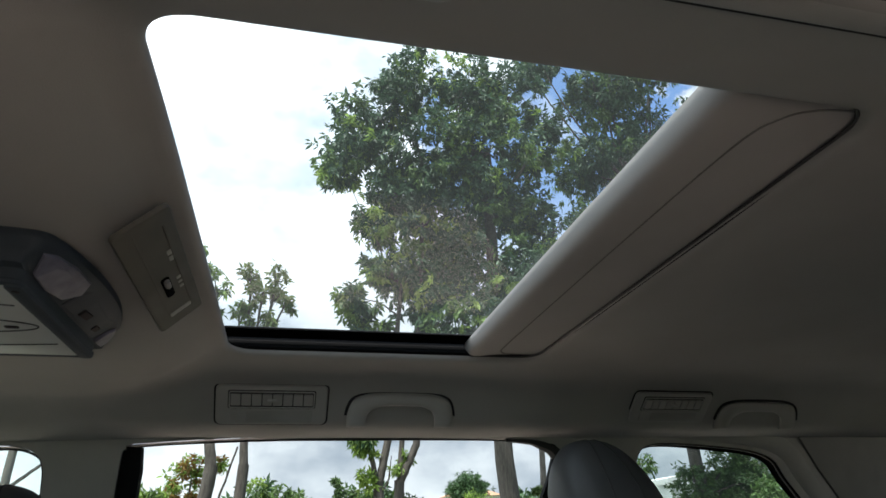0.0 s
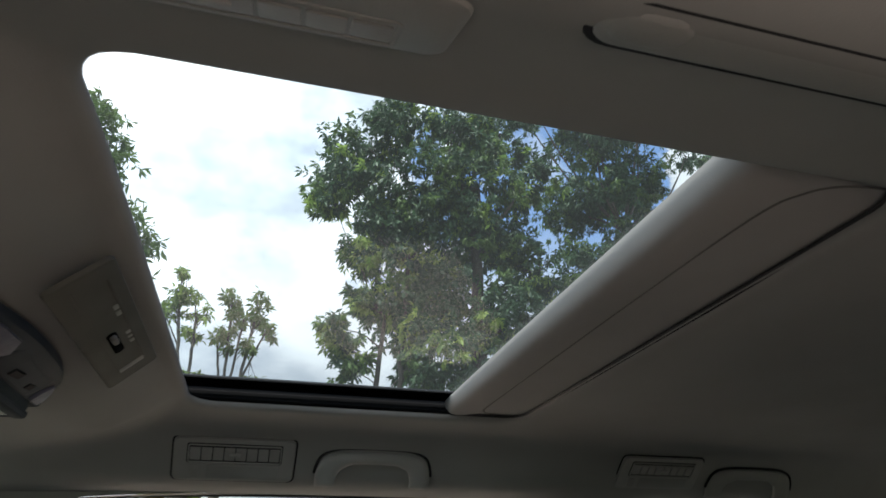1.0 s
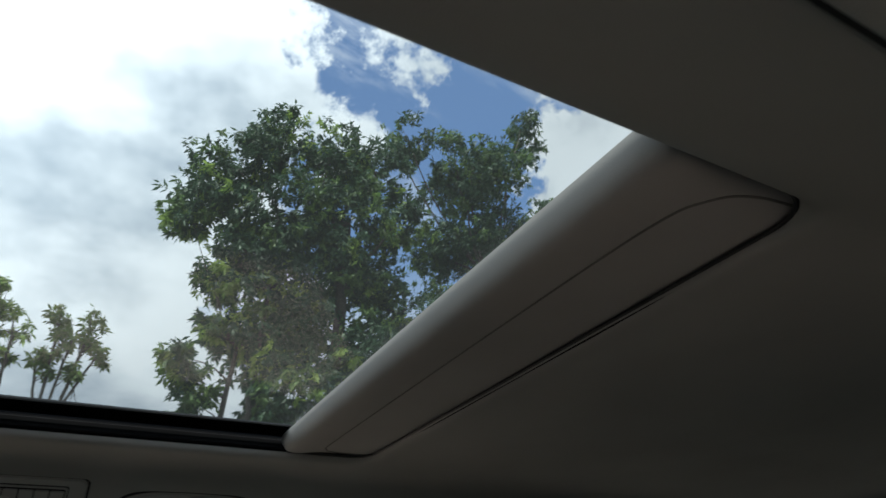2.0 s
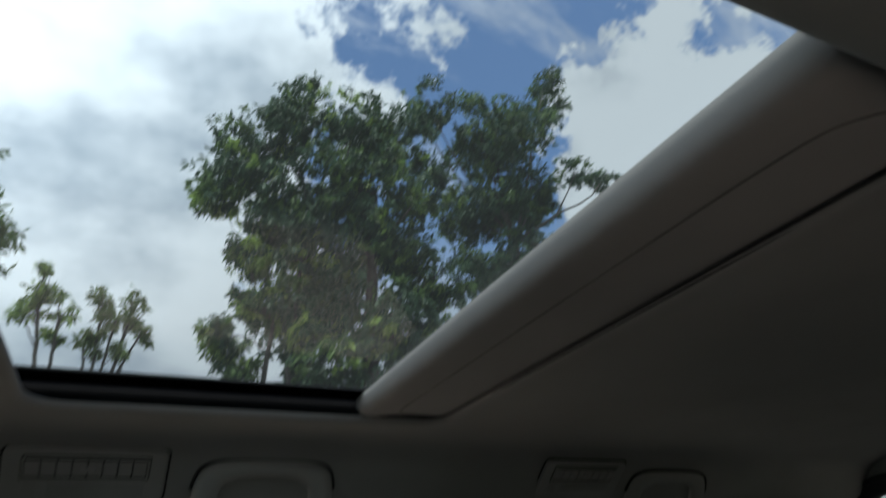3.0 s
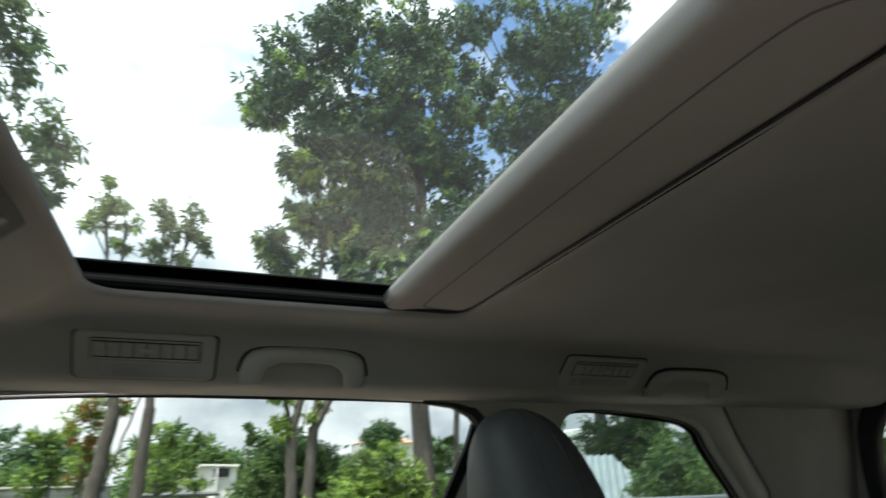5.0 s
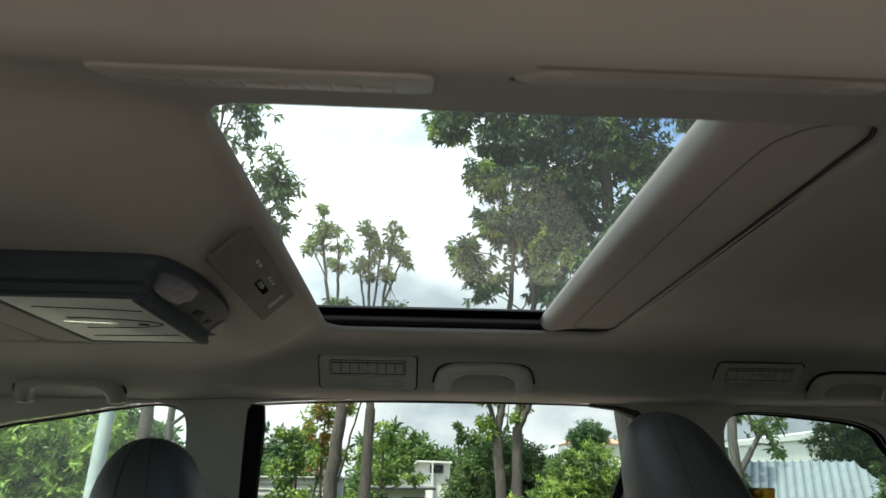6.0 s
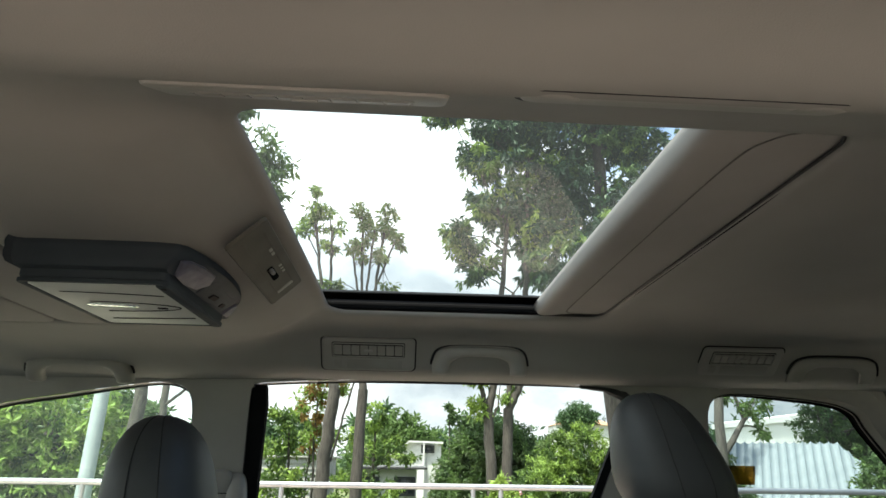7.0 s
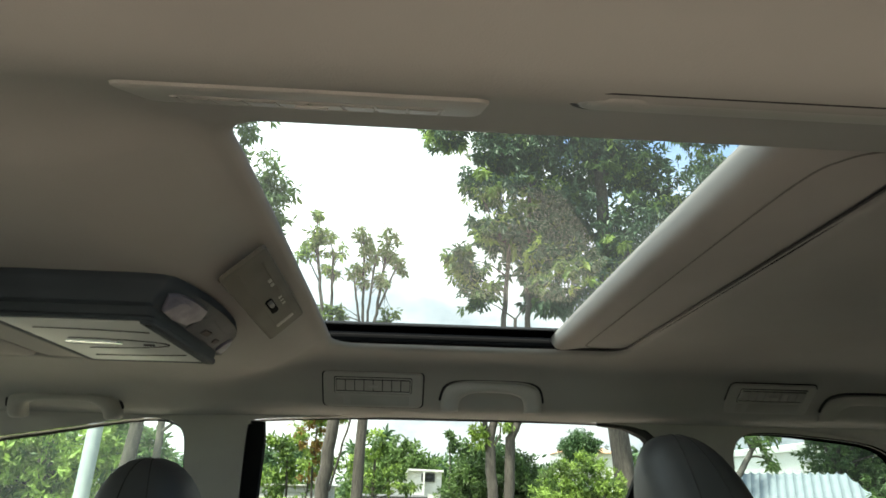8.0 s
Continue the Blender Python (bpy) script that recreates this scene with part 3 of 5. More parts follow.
bm = bmesh.new()
tube(bm, rim, 0.008, 8, True, (1, 1))
part("seal", bm, RUBBER, w6)
bm = bmesh.new()
mid_z = sum(p.z for p in rim) / len(rim)
border = []
for k, o in ((1.0, .004), (1.0, -.003), (.955, -.002), (.945, .004), (.940, .020)):
    drop = 1 - (1 - k) * 2.6
    border.append([Vector((p.x + o + (p.z - mid_z) * (1 - drop) * .177, p.y * k, mid_z + (p.z - mid_z) * drop)) for p in rim])
loft(bm, border, None, False, False)
part("border", bm, RUBBER, w6, "broad black rounded border")
SCREEN_HOLE = [(-.55, .05), (0, .04), (.55, .05), (.62, .10), (.72, .45), (.68, .50), (0, .52), (-.68, .50), (-.72, .45), (-.62, .10)]
bm, rim = end_wall(-1.10, -1.75, 1.49, .40, .67, .86, SCREEN_HOLE, -.04)
wall_front = solo("wall_front", bm, TRIM, "grey windscreen surround and front of the cabin", "wall", "structure")
w7 = thing("window_7", (-1.4, 0, 1.0), "wide sloping windscreen", "window", "", "structure")
bm = bmesh.new()
loft(bm, [[p + Vector((-.022, 0, 0)) for p in rim], [p + Vector((-.027, 0, 0)) for p in rim]])
part("pane", bm, GLASS_DOOR, w7, smooth=False)
for wall, x_top, lean, out in ((wall_rear, 1.755, .1767, 1), (wall_front, -1.10, -.5963, -1)):
    wall.data.materials.append(PAINT)
    for face in wall.data.polygons:
        c = wall.matrix_world @ face.center
        plane = x_top + lean * ((1.56 if out > 0 else 1.49) - c.z)
        if (c.x - plane) * out > .036:
            face.material_index = 1
bm = bmesh.new()
box(bm, -1.75, 2.05, -.99, .99, .004, .40)
solo("floor", bm, CARPET, "dark carpeted cabin floor", "floor", "structure")

# roof skin, with the sunroof opening
ROOF_HOLE = (-0.060, 0.600, 0.402, 0.05, 0.0)


def skin(x, y):
    return 1.588 - 0.07 * (abs(y) / 0.68) ** 2.4 - 0.018 * max(0, (x - .9)) ** 2 - 0.03 * max(0, -x - .5)


bm = bmesh.new()
sheet_with_openings(bm, steps(-1.14, 1.90, 40), steps(-.70, .70, 36), [ROOF_HOLE], skin, 0.001)
solo("roof", bm, PAINT, "black painted steel car roof panel", "roof", "structure")

# sunroof: glass, black surround with a guide rail
sr = thing("sunroof", (.30, 0, 1.53), "tinted glass sunroof in a black channelled surround", "sunroof")
bm = bmesh.new()
lo = []
for dz in (0.0, 0.004):
    lo.append([(.270 + x, y, skin(.270 + x, y) - .010 + dz) for x, y in rrect(.654, .80, .05, 8)])
rows = loft(bm, lo)
glass = part("pane", bm, GLASS_ROOF, sr, "lightly tinted curved glass", smooth=False)
bm = bmesh.new()
surround = ((0, 1.5460), (0, 1.5325), (.10, 1.5320), (.28, 1.5345), (.32, 1.5430), (.55, 1.5440), (.60, 1.5520), (.85, 1.5530), (.97, 1.562), (1, 1.570))
lo = []
for k, z in surround:
    inner, outer = rrect(.615, .764, .042, 8), rrect(.656, .812, .05, 8)
    lo.append([(.2655 + .0045 * k + a[0] + (c[0] - a[0]) * k, .0175 * (1 - k) + a[1] + (c[1] - a[1]) * k, z) for a, c in zip(inner, outer)])
loft(bm, lo, None, False, False)
part("surround", bm, FRAME_BLACK, sr, "black rubber and metal channel")
bm = bmesh.new()
lo = []
for (bw, bh, br), dz in (((.652, .798, .050), -.0012), ((.652, .798, .050), -.0024), ((.618, .717, .040), -.0024), ((.618, .717, .040), -.0012)):
    lo.append([(.270 + x, y, skin(.270 + x, y) - .010 + dz) for x, y in rrect(bw, bh, br, 8)])
loft(bm, lo + [lo[0]], None, False, False)
part("frit_band", bm, CHANNEL, glass, "black ceramic band round the glass")
for s in (-1, 1):
    bm = bmesh.new()
    box(bm, .02, .60, s * .386 + .007 - .003, s * .386 + .007 + .003, 1.5370, 1.5420, bev=.001)
    part("guide_rail", bm, FRAME_BLACK, sr, "black guide rail")

# sliding sunshade panel, pushed well back; its rear runs on above the lining
SHX = 0.430
SH_N, SH_F = -.3595, .3950                    # its near and far ends
ss = thing("sunshade", (.50, 0, 1.536), "sliding sunshade panel in grey cloth, pushed well back", "sunshade")
prof = [(.010, 1.5600), (.0035, 1.5592), (.0005, 1.5570), (.0, 1.5535), (.0008, 1.5470), (.0030, 1.5408), (.0065, 1.5362), (.0115, 1.5334), (.0185, 1.5322), (.030, 1.5328), (.046, 1.5350), (.060, 1.5366), (.090, 1.5372), (.150, 1.5374), (.225, 1.5374), (.225, 1.556), (.120, 1.558), (.030, 1.559)]
bm = bmesh.new()
lo = []
for y, k in ((SH_N, .80), (SH_N + .0008, .92), (SH_N + .004, 1), (-.25, 1), (-.12, 1), (0, 1), (.12, 1), (.25, 1), (SH_F - .006, 1), (SH_F - .002, .93), (SH_F, .80)):
    lo.append([(SHX + px + .002 * (y / .38) ** 2, y, 1.548 + (pz - 1.548) * k) for px, pz in prof])
loft(bm, lo)
part("board", bm, SHADE_CLOTH, ss, "cloth-covered board with a rounded pull lip")
bm = bmesh.new()
tube(bm, curve_pts([(SHX + .142, SH_N + .012, 1.5372), (SHX + .100, SH_N + .016, 1.5370), (SHX + .074, SH_N + .032, 1.5366), (SHX + .0605, SH_N + .075, 1.5362), (SHX + .0575, -.12, 1.5362), (SHX + .0575, .12, 1.5362), (SHX + .0585, SH_F - .060, 1.5362), (SHX + .0640, SH_F - .024, 1.5366), (SHX + .082, SH_F - .011, 1.5370), (SHX + .142, SH_F - .008, 1.5372)], 6), .0011, 6)
part("seam", bm, SEAM, ss, "dark sewn seam")

# black tube that stands for the shade in the gap round the sunshade
bm = bmesh.new()
tube(bm, [(SHX + .012, .3948, 1.5345), (.48, .3948, 1.5345), (.535, .3948, 1.5345)] + [(.535 + .0335 * math.sin(radians(a)), .3600 + .0348 * math.cos(radians(a)), 1.5345) for a in range(0, 91, 15)] + [(.5685, y, 1.5345) for y in (.2, 0, -.2, -.310)] + [(.535 + .0335 * math.cos(radians(a)), -.3240 - .0345 * math.sin(radians(a)), 1.5345) for a in range(0, 91, 15)], .0019, 6)
part("gasket", bm, RUBBER, sr, "black line added for the shaded gap round the sunshade")

# closed front roof panel
fs = thing("sunshade", (-.64, 0, 1.478), "closed front sunshade panel in pale cloth", "sunshade")
for xa, xb in ((-.995, -.440), (-.434, -.297)):
    bm = bmesh.new()
    m = frame_of(((xa + xb) / 2, 0, 1.4870), (1, 0, 0), (0, -1, 0))
    plate(bm, m, xb - xa, .648, .008, .03, .003)
    part("board", bm, SHADE_CLOTH, fs)

# ---- things on the lining ----
UPV = Vector((0, -.057, .0595)).normalized()       # up the far side of the lining
UPN = Vector((0, .90, .440)).normalized()         # up the near side


def air_vent(at, width=.197, height=.083, along=(1, 0, 0), up=UPV, deep=.007):
    """Roof vent with a slatted barrel, tab and reading light."""
    v = thing("air_vent", at, "grey plastic roof air vent with slats and reading lamp", "air vent", "roof vents")
    m = frame_of(at, along, up)
    b = bmesh.new()
    ring(b, m, width + .006, height + .006, .003, .0015, .012)
    part("gap", b, SLOT, v)
    b = bmesh.new()
    plate(b, m, width, height, deep, .011, min(.006, deep * .57))
    body = part("body", b, VENT_BODY, v)
    low = 1.0 if deep > .006 else .4               # the near ones lie flush
    top = m @ Matrix.Translation((0, 0, deep - .0007 - .0063 * low)) @ Matrix.Diagonal((1, 1, low, 1))
    gw, gh, gy = width * .74, height * .36, height * .17
    b = bmesh.new()
    plate(b, top, gw + .0085, gh + .0085, .0015, .004, .0005, 0, gy, .0063)
    part("grille_slot", b, SLOT, v)
    b = bmesh.new()
    ring(b, top, gw + .0055, gh + .0055, .0024, .0036, .004, .0065, 0, gy)
    part("grille_frame", b, VENT_BODY, v)
    for i in range(8):
        b = bmesh.new()
        x = -gw / 2 + gw * (i + .5) / 8
        plate(b, top, gw / 8 - .0016, gh - .006, .0035, .0015, .001, x, gy, .0070, 3)
        part("slat", b, TRIM_DARKER, v)
    b = bmesh.new()
    plate(b, top, .018, .006, .0040, .0025, .0015, .000, gy, .010)
    part("tab", b, TRIM, v, "pale adjusting tab")
    b = bmesh.new()
    plate(b, top, width * .60, height * .30, .0012, .003, .0006, width * .07, -height * .27, .0066)
    part("lamp_lens", b, LAMP_LENS, v, "smoky reading lamp lens")
    b = bmesh.new()
    plate(b, top, .016, height * .28, .0014, .002, .0006, -width * .33, -height * .27, .0066)
    part("button", b, TRIM_DARKER, v)
    return v


air_vent(Vector((.098, .543, 1.4725)), .200)
air_vent(Vector((.106, -.460, 1.4825)), .190, .058, (-1, 0, 0), UPN, .0055)
air_vent(Vector((.923, .541, 1.4755)), .182, .082, (1, 0, 0), Vector((0, -.80, .62)))
air_vent(Vector((.948, -.460, 1.4825)), .182, .058, (-1, 0, 0), UPN, .0055)


def grab_handle(at, width=.205, up=UPV, along=(1, 0, 0), deep=1.0):
    """Arched handle over a shallow recess, on two feet."""
    h = thing("grab_handle", at, "grey plastic folding grab handle above a window", "grab handle", "grab handles")
    m = frame_of(at, along, up) @ Matrix.Diagonal((1, 1, deep, 1))
    hw = width / 2
    outer = curve_pts([(-hw, -.037, 0), (-hw, -.012, 0), (-hw + .010, .014, 0), (-hw + .034, .0255, 0), (-.03, .0285, 0), (.03, .0285, 0), (hw - .034, .0255, 0), (hw - .010, .014, 0), (hw, -.012, 0), (hw, -.037, 0)], 5)
    inner = curve_pts([(-hw + .036, -.037, 0), (-hw + .036, -.024, 0), (-hw + .041, -.008, 0), (-hw + .056, .0025, 0), (-.03, .0065, 0), (.03, .0065, 0), (hw - .056, .0025, 0), (hw - .041, -.008, 0), (hw - .036, -.024, 0), (hw - .036, -.037, 0)], 5)
    b = bmesh.new()
    lo = []
    for i, (o, n) in enumerate(zip(outer, inner)):
        e = min(i, len(outer) - 1 - i)
        hgt = .021 * (.35, .75, .92, 1.0)[min(e, 3)]
        lo.append([(o + (n - o) * k) + Vector((0, 0, hgt * z)) for k, z in ((.02, -.1), (0, .45), (.10, .80), (.30, .97), (.60, 1.0), (.85, .88), (.98, .60), (1.0, .25), (.97, -.1))])
    loft(b, lo, m)
    part("grip", b, VENT_BODY, h)
    for s in (-1, 1):
        b = bmesh.new()
        plate(b, m, .024, .012, .0100, .004, .002, s * (hw - .0155), -.030, .0050)
        part("pivot_cover", b, TRIM, h)
    # dark strip laid on the lining as the shadow along the grip
    b = bmesh.new()
    tube(b, [m @ Vector((p.x * 1.022, p.y + .0042, .0050)) for p in outer[4:-4]], .0030, 6, False, (1, .8))
    part("gap", b, SLOT, h, "dark strip for the shadow along the grip")
    return h


UPH = Vector((0, -.50, .86))
grab_handle(Vector((.340, .546, 1.4680)), .207, UPH, (1, 0, 0), .72)


def folded_handle(at, width=.205):
    """Handle folded flat into the near side of the lining."""
    h = thing("grab_handle", at, "grey plastic grab handle folded flat into the lining", "grab handle", "grab handles")
    m = frame_of(at, (-1, 0, 0), (0, .93, .36)) @ Matrix.Diagonal((1, 1, .5, 1))
    b = bmesh.new()
    plate(b, m, width + .007, .034, .0018, .016, .0008)
    part("recess", b, SLOT, h, "dark recess round the grip")
    b = bmesh.new()
    plate(b, m, width, .028, .0045, .013, .0035)
    part("grip", b, VENT_BODY, h)
    for sx in (-1, 1):
        b = bmesh.new()
        plate(b, m, .034, .024, .0066, .012, .005, sx * (width / 2 - .020), -.002)
        part("pivot_cover", b, VENT_BODY, h)
    return h


folded_handle(Vector((.345, -.4895, 1.4662)))
folded_handle(Vector((1.168, -.4895, 1.4662)))
grab_handle(Vector((1.143, .548, 1.4640)), .205, Vector((0, -.62, .76)), (1, 0, 0), .45)
grab_handle(Vector((-.530, .599, 1.4410)), .225, Vector((0, -.50, .60)))

# sunroof switch panel on the step ahead of the opening
A, B, C = Vector((.009, -.120, 1.520)), Vector((.009, .122, 1.520)), Vector((-.030, .12, 1.4835))
m = frame_of((A + B) / 2 * .5 + (C + Vector((-.030, -.12, 1.4835))) / 2 * .5 - Vector((-.0015, 0, .0035)), (0, 1, 0), Vector((.040, 0, .038))) @ Matrix.Translation((-.008, 0, 0))
sw = thing("switch_panel", m.translation, "grey plastic sunroof switch panel with a slide switch", "switch panel")
PW, PH = .262, .058
bm = bmesh.new()
plate(bm, m, PW, PH, .005, .006, .002)
part("body", bm, SWITCH, sw)
bm = bmesh.new()
plate(bm, m, PW * .80, .003, .0015, .001, .0005, 0, PH * .30, .0045)
part("ridge", bm, SWITCH, sw)
bm = bmesh.new()
plate(bm, m, PW * .80, .002, .0012, .001, .0004, -.01, -PH * .20, .0045)
part("ridge", bm, SWITCH, sw)
bm = bmesh.new()
plate(bm, m, .052, .0100, .0012, .0045, .0004, .022, -.001, .0045)
part("slot", bm, CHANNEL, sw, "dark slide slot")
bm = bmesh.new()
plate(bm, m, .018, .0062, .0050, .0030, .0025, .010, -.0005, .0050)
part("slider", bm, KNOB, sw, "grey sliding knob")
for x, w in ((-.050, .010), (-.036, .010), (.014, .007), (.026, .005), (.038, .007)):
    bm = bmesh.new()
    plate(bm, m, w, .006, .0006, .001, .0002, x, .014, .0048)
    part("mark", bm, MARK, sw)
bm = bmesh.new()
plate(bm, m, .010, .030, .0010, .001, .0004, .098, .004, .0046)
part("label_strip", bm, MARK, sw)
for i in range(4):
    bm = bmesh.new()
    plate(bm, m, .004, .004, .0005, .0008, .0002, .098, -.006 + i * .007, .0054)
    part("mark", bm, MARK, sw)

# ceiling monitor, folded up
X0, X1, Y0, Y1, ZB = -.256, -.052, -.146, .120, 1.437
mon = thing("ceiling_monitor", (-.16, -.01, 1.478), "charcoal ceiling-mounted video monitor folded shut", "monitor")
bm = bmesh.new()
outline = []
for p in curve_pts([(X0, Y0 + .012, 0), (X0 + .012, Y0, 0), (-.16, Y0 - .001, 0), (-.090, Y0 + .001, 0), (-.070, Y0 + .016, 0), (-.056, -.070, 0), (X1, -.012, 0), (-.056, .050, 0), (-.072, Y1 - .014, 0), (-.092, Y1, 0), (-.16, Y1 + .001, 0), (X0 + .012, Y1, 0), (X0, Y1 - .012, 0)], 5, True):
    outline.append((p.x, p.y))
cx, cy = -.157, -.013
LID_END = -.088                                # rear edge of the folded screen
lo = []
for k, z, c in ((.90, 1.486, 0), (.985, 1.481, 0), (1.0, 1.475, 0), (1.0, 1.4715, 0), (.992, 1.4670, .10), (.997, 1.4620, .40), (.99, 1.4560, .70), (.970, 1.4510, .92), (.93, 1.4490, 1)):
    row = []
    for x, y in outline:
        px = cx + (x - cx) * k
        if px > LID_END:
            px += (LID_END - px) * c
        row.append((px, cy + (y - cy) * k, z))
    lo.append(row)
loft(bm, lo)
part("housing", bm, HOUSING, mon)
LX = LID_END - .081
bm = bmesh.new()
m = frame_of((LX, -.020, 1.4515), (1, 0, 0), (0, -1, 0))
plate(bm, m, .162, .228, .0125, .010, .004)
part("lid_tray", bm, HOUSING, mon)
bm = bmesh.new()
m = frame_of((LX, -.020, 1.4385), (1, 0, 0), (0, -1, 0))
plate(bm, m, .146, .212, .0040, .006, .001)
lid = part("screen_lid", bm, SCREEN_LID, mon, "pale grey fold-down screen lid")
bm = bmesh.new()
ring(bm, m, .164, .230, .0065, .0040, .010)
part("lid_frame", bm, HOUSING, mon)
bm = bmesh.new()
plate(bm, m, .014, .222, .0060, .005, .002, .0745, 0, 0)
part("lid_edge", bm, HOUSING, mon)
bm = bmesh.new()
plate(bm, m, .006, .006, .0012, .0028, .0004, .0745, .100, .0056)
part("screw", bm, SLOT, mon)
for a, bb, ox in ((.112, .026, -.052), (.250, .072, -.080)):
    arc = [(ox + a * math.cos(t), bb * math.sin(t)) for t in [radians(-84 + 168 * i / 60) for i in range(61)]]
    for half in ([arc] if a < .2 else [arc[:31], arc[30:]]):
        bm = bmesh.new()
        tube(bm, [m @ Vector((x, y, .0042)) for x, y in half if x < .066], .0008, 6)
        part("groove", bm, SLOT, lid)
bm = bmesh.new()
plate(bm, m, .062, .018, .0012, .008, .0004, -.022, .004, .0037)
part("badge", bm, MIRRORED, lid, "bright silvery badge strip")
bm = bmesh.new()
plate(bm, m, .012, .006, .0014, .001, .0004, .036, -.004, .0037)
part("mark", bm, SLOT, lid)
for y in (-.100, .078):
    bm = bmesh.new()
    tube(bm, [(LX - .083, y - .012, 1.4475), (LX - .083, y + .012, 1.4475)], .0055, 10)
    part("hinge", bm, HOUSING, mon)


def rear_edge(y):
    """Rear outline of the housing at y."""
    tab = [(-.130, -.072), (-.110, -.064), (-.070, -.0575), (-.012, -.0535), (.050, -.0575), (.085, -.064), (.106, -.074)]
    for (a, xa), (c, xc) in zip(tab, tab[1:]):
        if y <= c:
            return xa + (xc - xa) * max(0, (y - a) / (c - a))
    return tab[-1][1]


def on_slope(y, s, out):
    """Point on the sloping rear face: s from the rim down to the folded screen."""
    top, low = Vector((rear_edge(y), y, 1.4700)), Vector((LID_END, y, 1.4490))
    return top + (low - top) * s + Vector((.58, 0, -.81)) * out


def slope_piece(name, pts, lift, mat, label=""):
    b = bmesh.new()
    my = sum(p[0] for p in pts) / len(pts)
    ms = sum(p[1] for p in pts) / len(pts)
    lo = []
    for k, o in ((1.0, -.003), (1.0, lift * .6), (.94, lift), (.5, lift)):
        lo.append([on_slope(my + (y - my) * k, ms + (q - ms) * k, o) for y, q in pts])
    loft(b, lo)
    return part(name, b, mat, mon, label, smooth=False)


slope_piece("lamp_lens", [(-.132, .30), (-.120, .10), (-.092, .06), (-.060, .10), (-.046, .45), (-.056, .86), (-.086, .98), (-.118, .92)], .0042, LENS, "smoky translucent lamp lens")
slope_piece("button_panel", [(-.041, .10), (.062, .14), (.070, .50), (.064, .94), (-.041, .94), (-.045, .5)], .0012, HOUSING, "dark recessed button panel")
slope_piece("button", [(-.010, .62), (.010, .56), (.012, .76), (-.008, .82)], .0030, SLOT)
slope_piece("button", [(.038, .64), (.050, .60), (.052, .78), (.040, .82)], .0026, SLOT)
slope_piece("lamp_lens", [(.078, .22), (.096, .26), (.104, .60), (.098, .92), (.076, .94), (.074, .60)], .0034, LENS, "small pale lamp lens")


# ---- seats ----
def cushion(bm, c, half, power=3.0, shear=(0, 0), taper=0.0, nu=28, nv=16):
    """A soft block: superellipsoid, sheared along x and y with height and tapered upwards."""
    def sp(v, e):
        return math.copysign(abs(v) ** e, v)
    rows = []
    for i in range(nv + 1):
        v = -math.pi / 2 + math.pi * i / nv
        row = []
        for j in range(nu):
            u = 2 * math.pi * j / nu
            e = 2 / power
            x, y, z = sp(math.cos(v), e) * sp(math.cos(u), e), sp(math.cos(v), e) * sp(math.sin(u), e), sp(math.sin(v), e)
            t = 1 - taper * (z + 1) / 2
            row.append((c[0] + half[0] * x * t + shear[0] * half[2] * z, c[1] + half[1] * y * t + shear[1] * half[2] * z, c[2] + half[2] * z))
        rows.append(row)
    loft(bm, rows[1:-1])


def seat(x, y, z_top, label, lean, w, tall=.20, hx=.10, taper=.25, power=2.6):
    s = thing("car_seat", (x, y, .40), label, "car seat", "car seats")
    zc = z_top - tall / 2
    b = bmesh.new()
    cushion(b, (x, y, zc), (hx, w / 2, tall / 2), power, (lean, 0), taper)
    hr = part("headrest", b, LEATHER, s)
    for k in (-.22, .34):
        b = bmesh.new()
        pts = []
        side = (1 - abs(k) ** power) ** (1 / power)
        for i in range(33):
            a = radians(-70 + 320 * i / 32)
            cz, cyy = math.sin(a), math.cos(a)
            zz = math.copysign(abs(cz) ** (2 / power), cz)
            yy = math.copysign(abs(cyy) ** (2 / power), cyy) * side
            t = 1 - taper * (zz + 1) / 2
            pts.append((x + k * hx * t * max(.35, abs(cyy) ** (2 / power)) + lean * tall / 2 * zz, y + w / 2 * yy * t * 1.002, zc + tall / 2 * zz * .998))
        tube(b, pts, .0012, 5)
        part("seam", b, STITCH, hr)
    for s2 in (-.06, .06):
        b = bmesh.new()
        xb = x - lean * tall / 2
        tube(b, [(xb, y + s2, z_top - tall + .02), (xb - lean * .08, y + s2, z_top - tall - .08)], .006, 8)
        part("post", b, GREYRAIL, s)
    top = z_top - tall - .035
    b = bmesh.new()
    cushion(b, (x - lean * .3 - .03, y, (top + .62) / 2), (.085, .235, (top - .62) / 2), 4.0, (.22, 0), .12)
    part("backrest", b, LEATHER, s)
    b = bmesh.new()
    cushion(b, (x - .33, y, .62), (.26, .245, .085), 4.0)
    part("seat_cushion", b, LEATHER, s)
    b = bmesh.new()
    box(b, x - .52, x - .10, y - .18, y + .18, .40, .56, bev=.01)
    part("seat_base", b, HOUSING, s)
    return s


seat(-.248, .40, 1.326, "charcoal leather front seat with a tall rounded headrest", -.10, .25, .24, .105, .30, 2.5)
seat(.668, .385, 1.384, "charcoal leather second-row seat with a slanting headrest", -.24, .21, .225, .122, .42, 2.7)
seat(-.248, -.40, 1.10, "charcoal leather front seat with a lowered headrest", -.10, .25, .20)

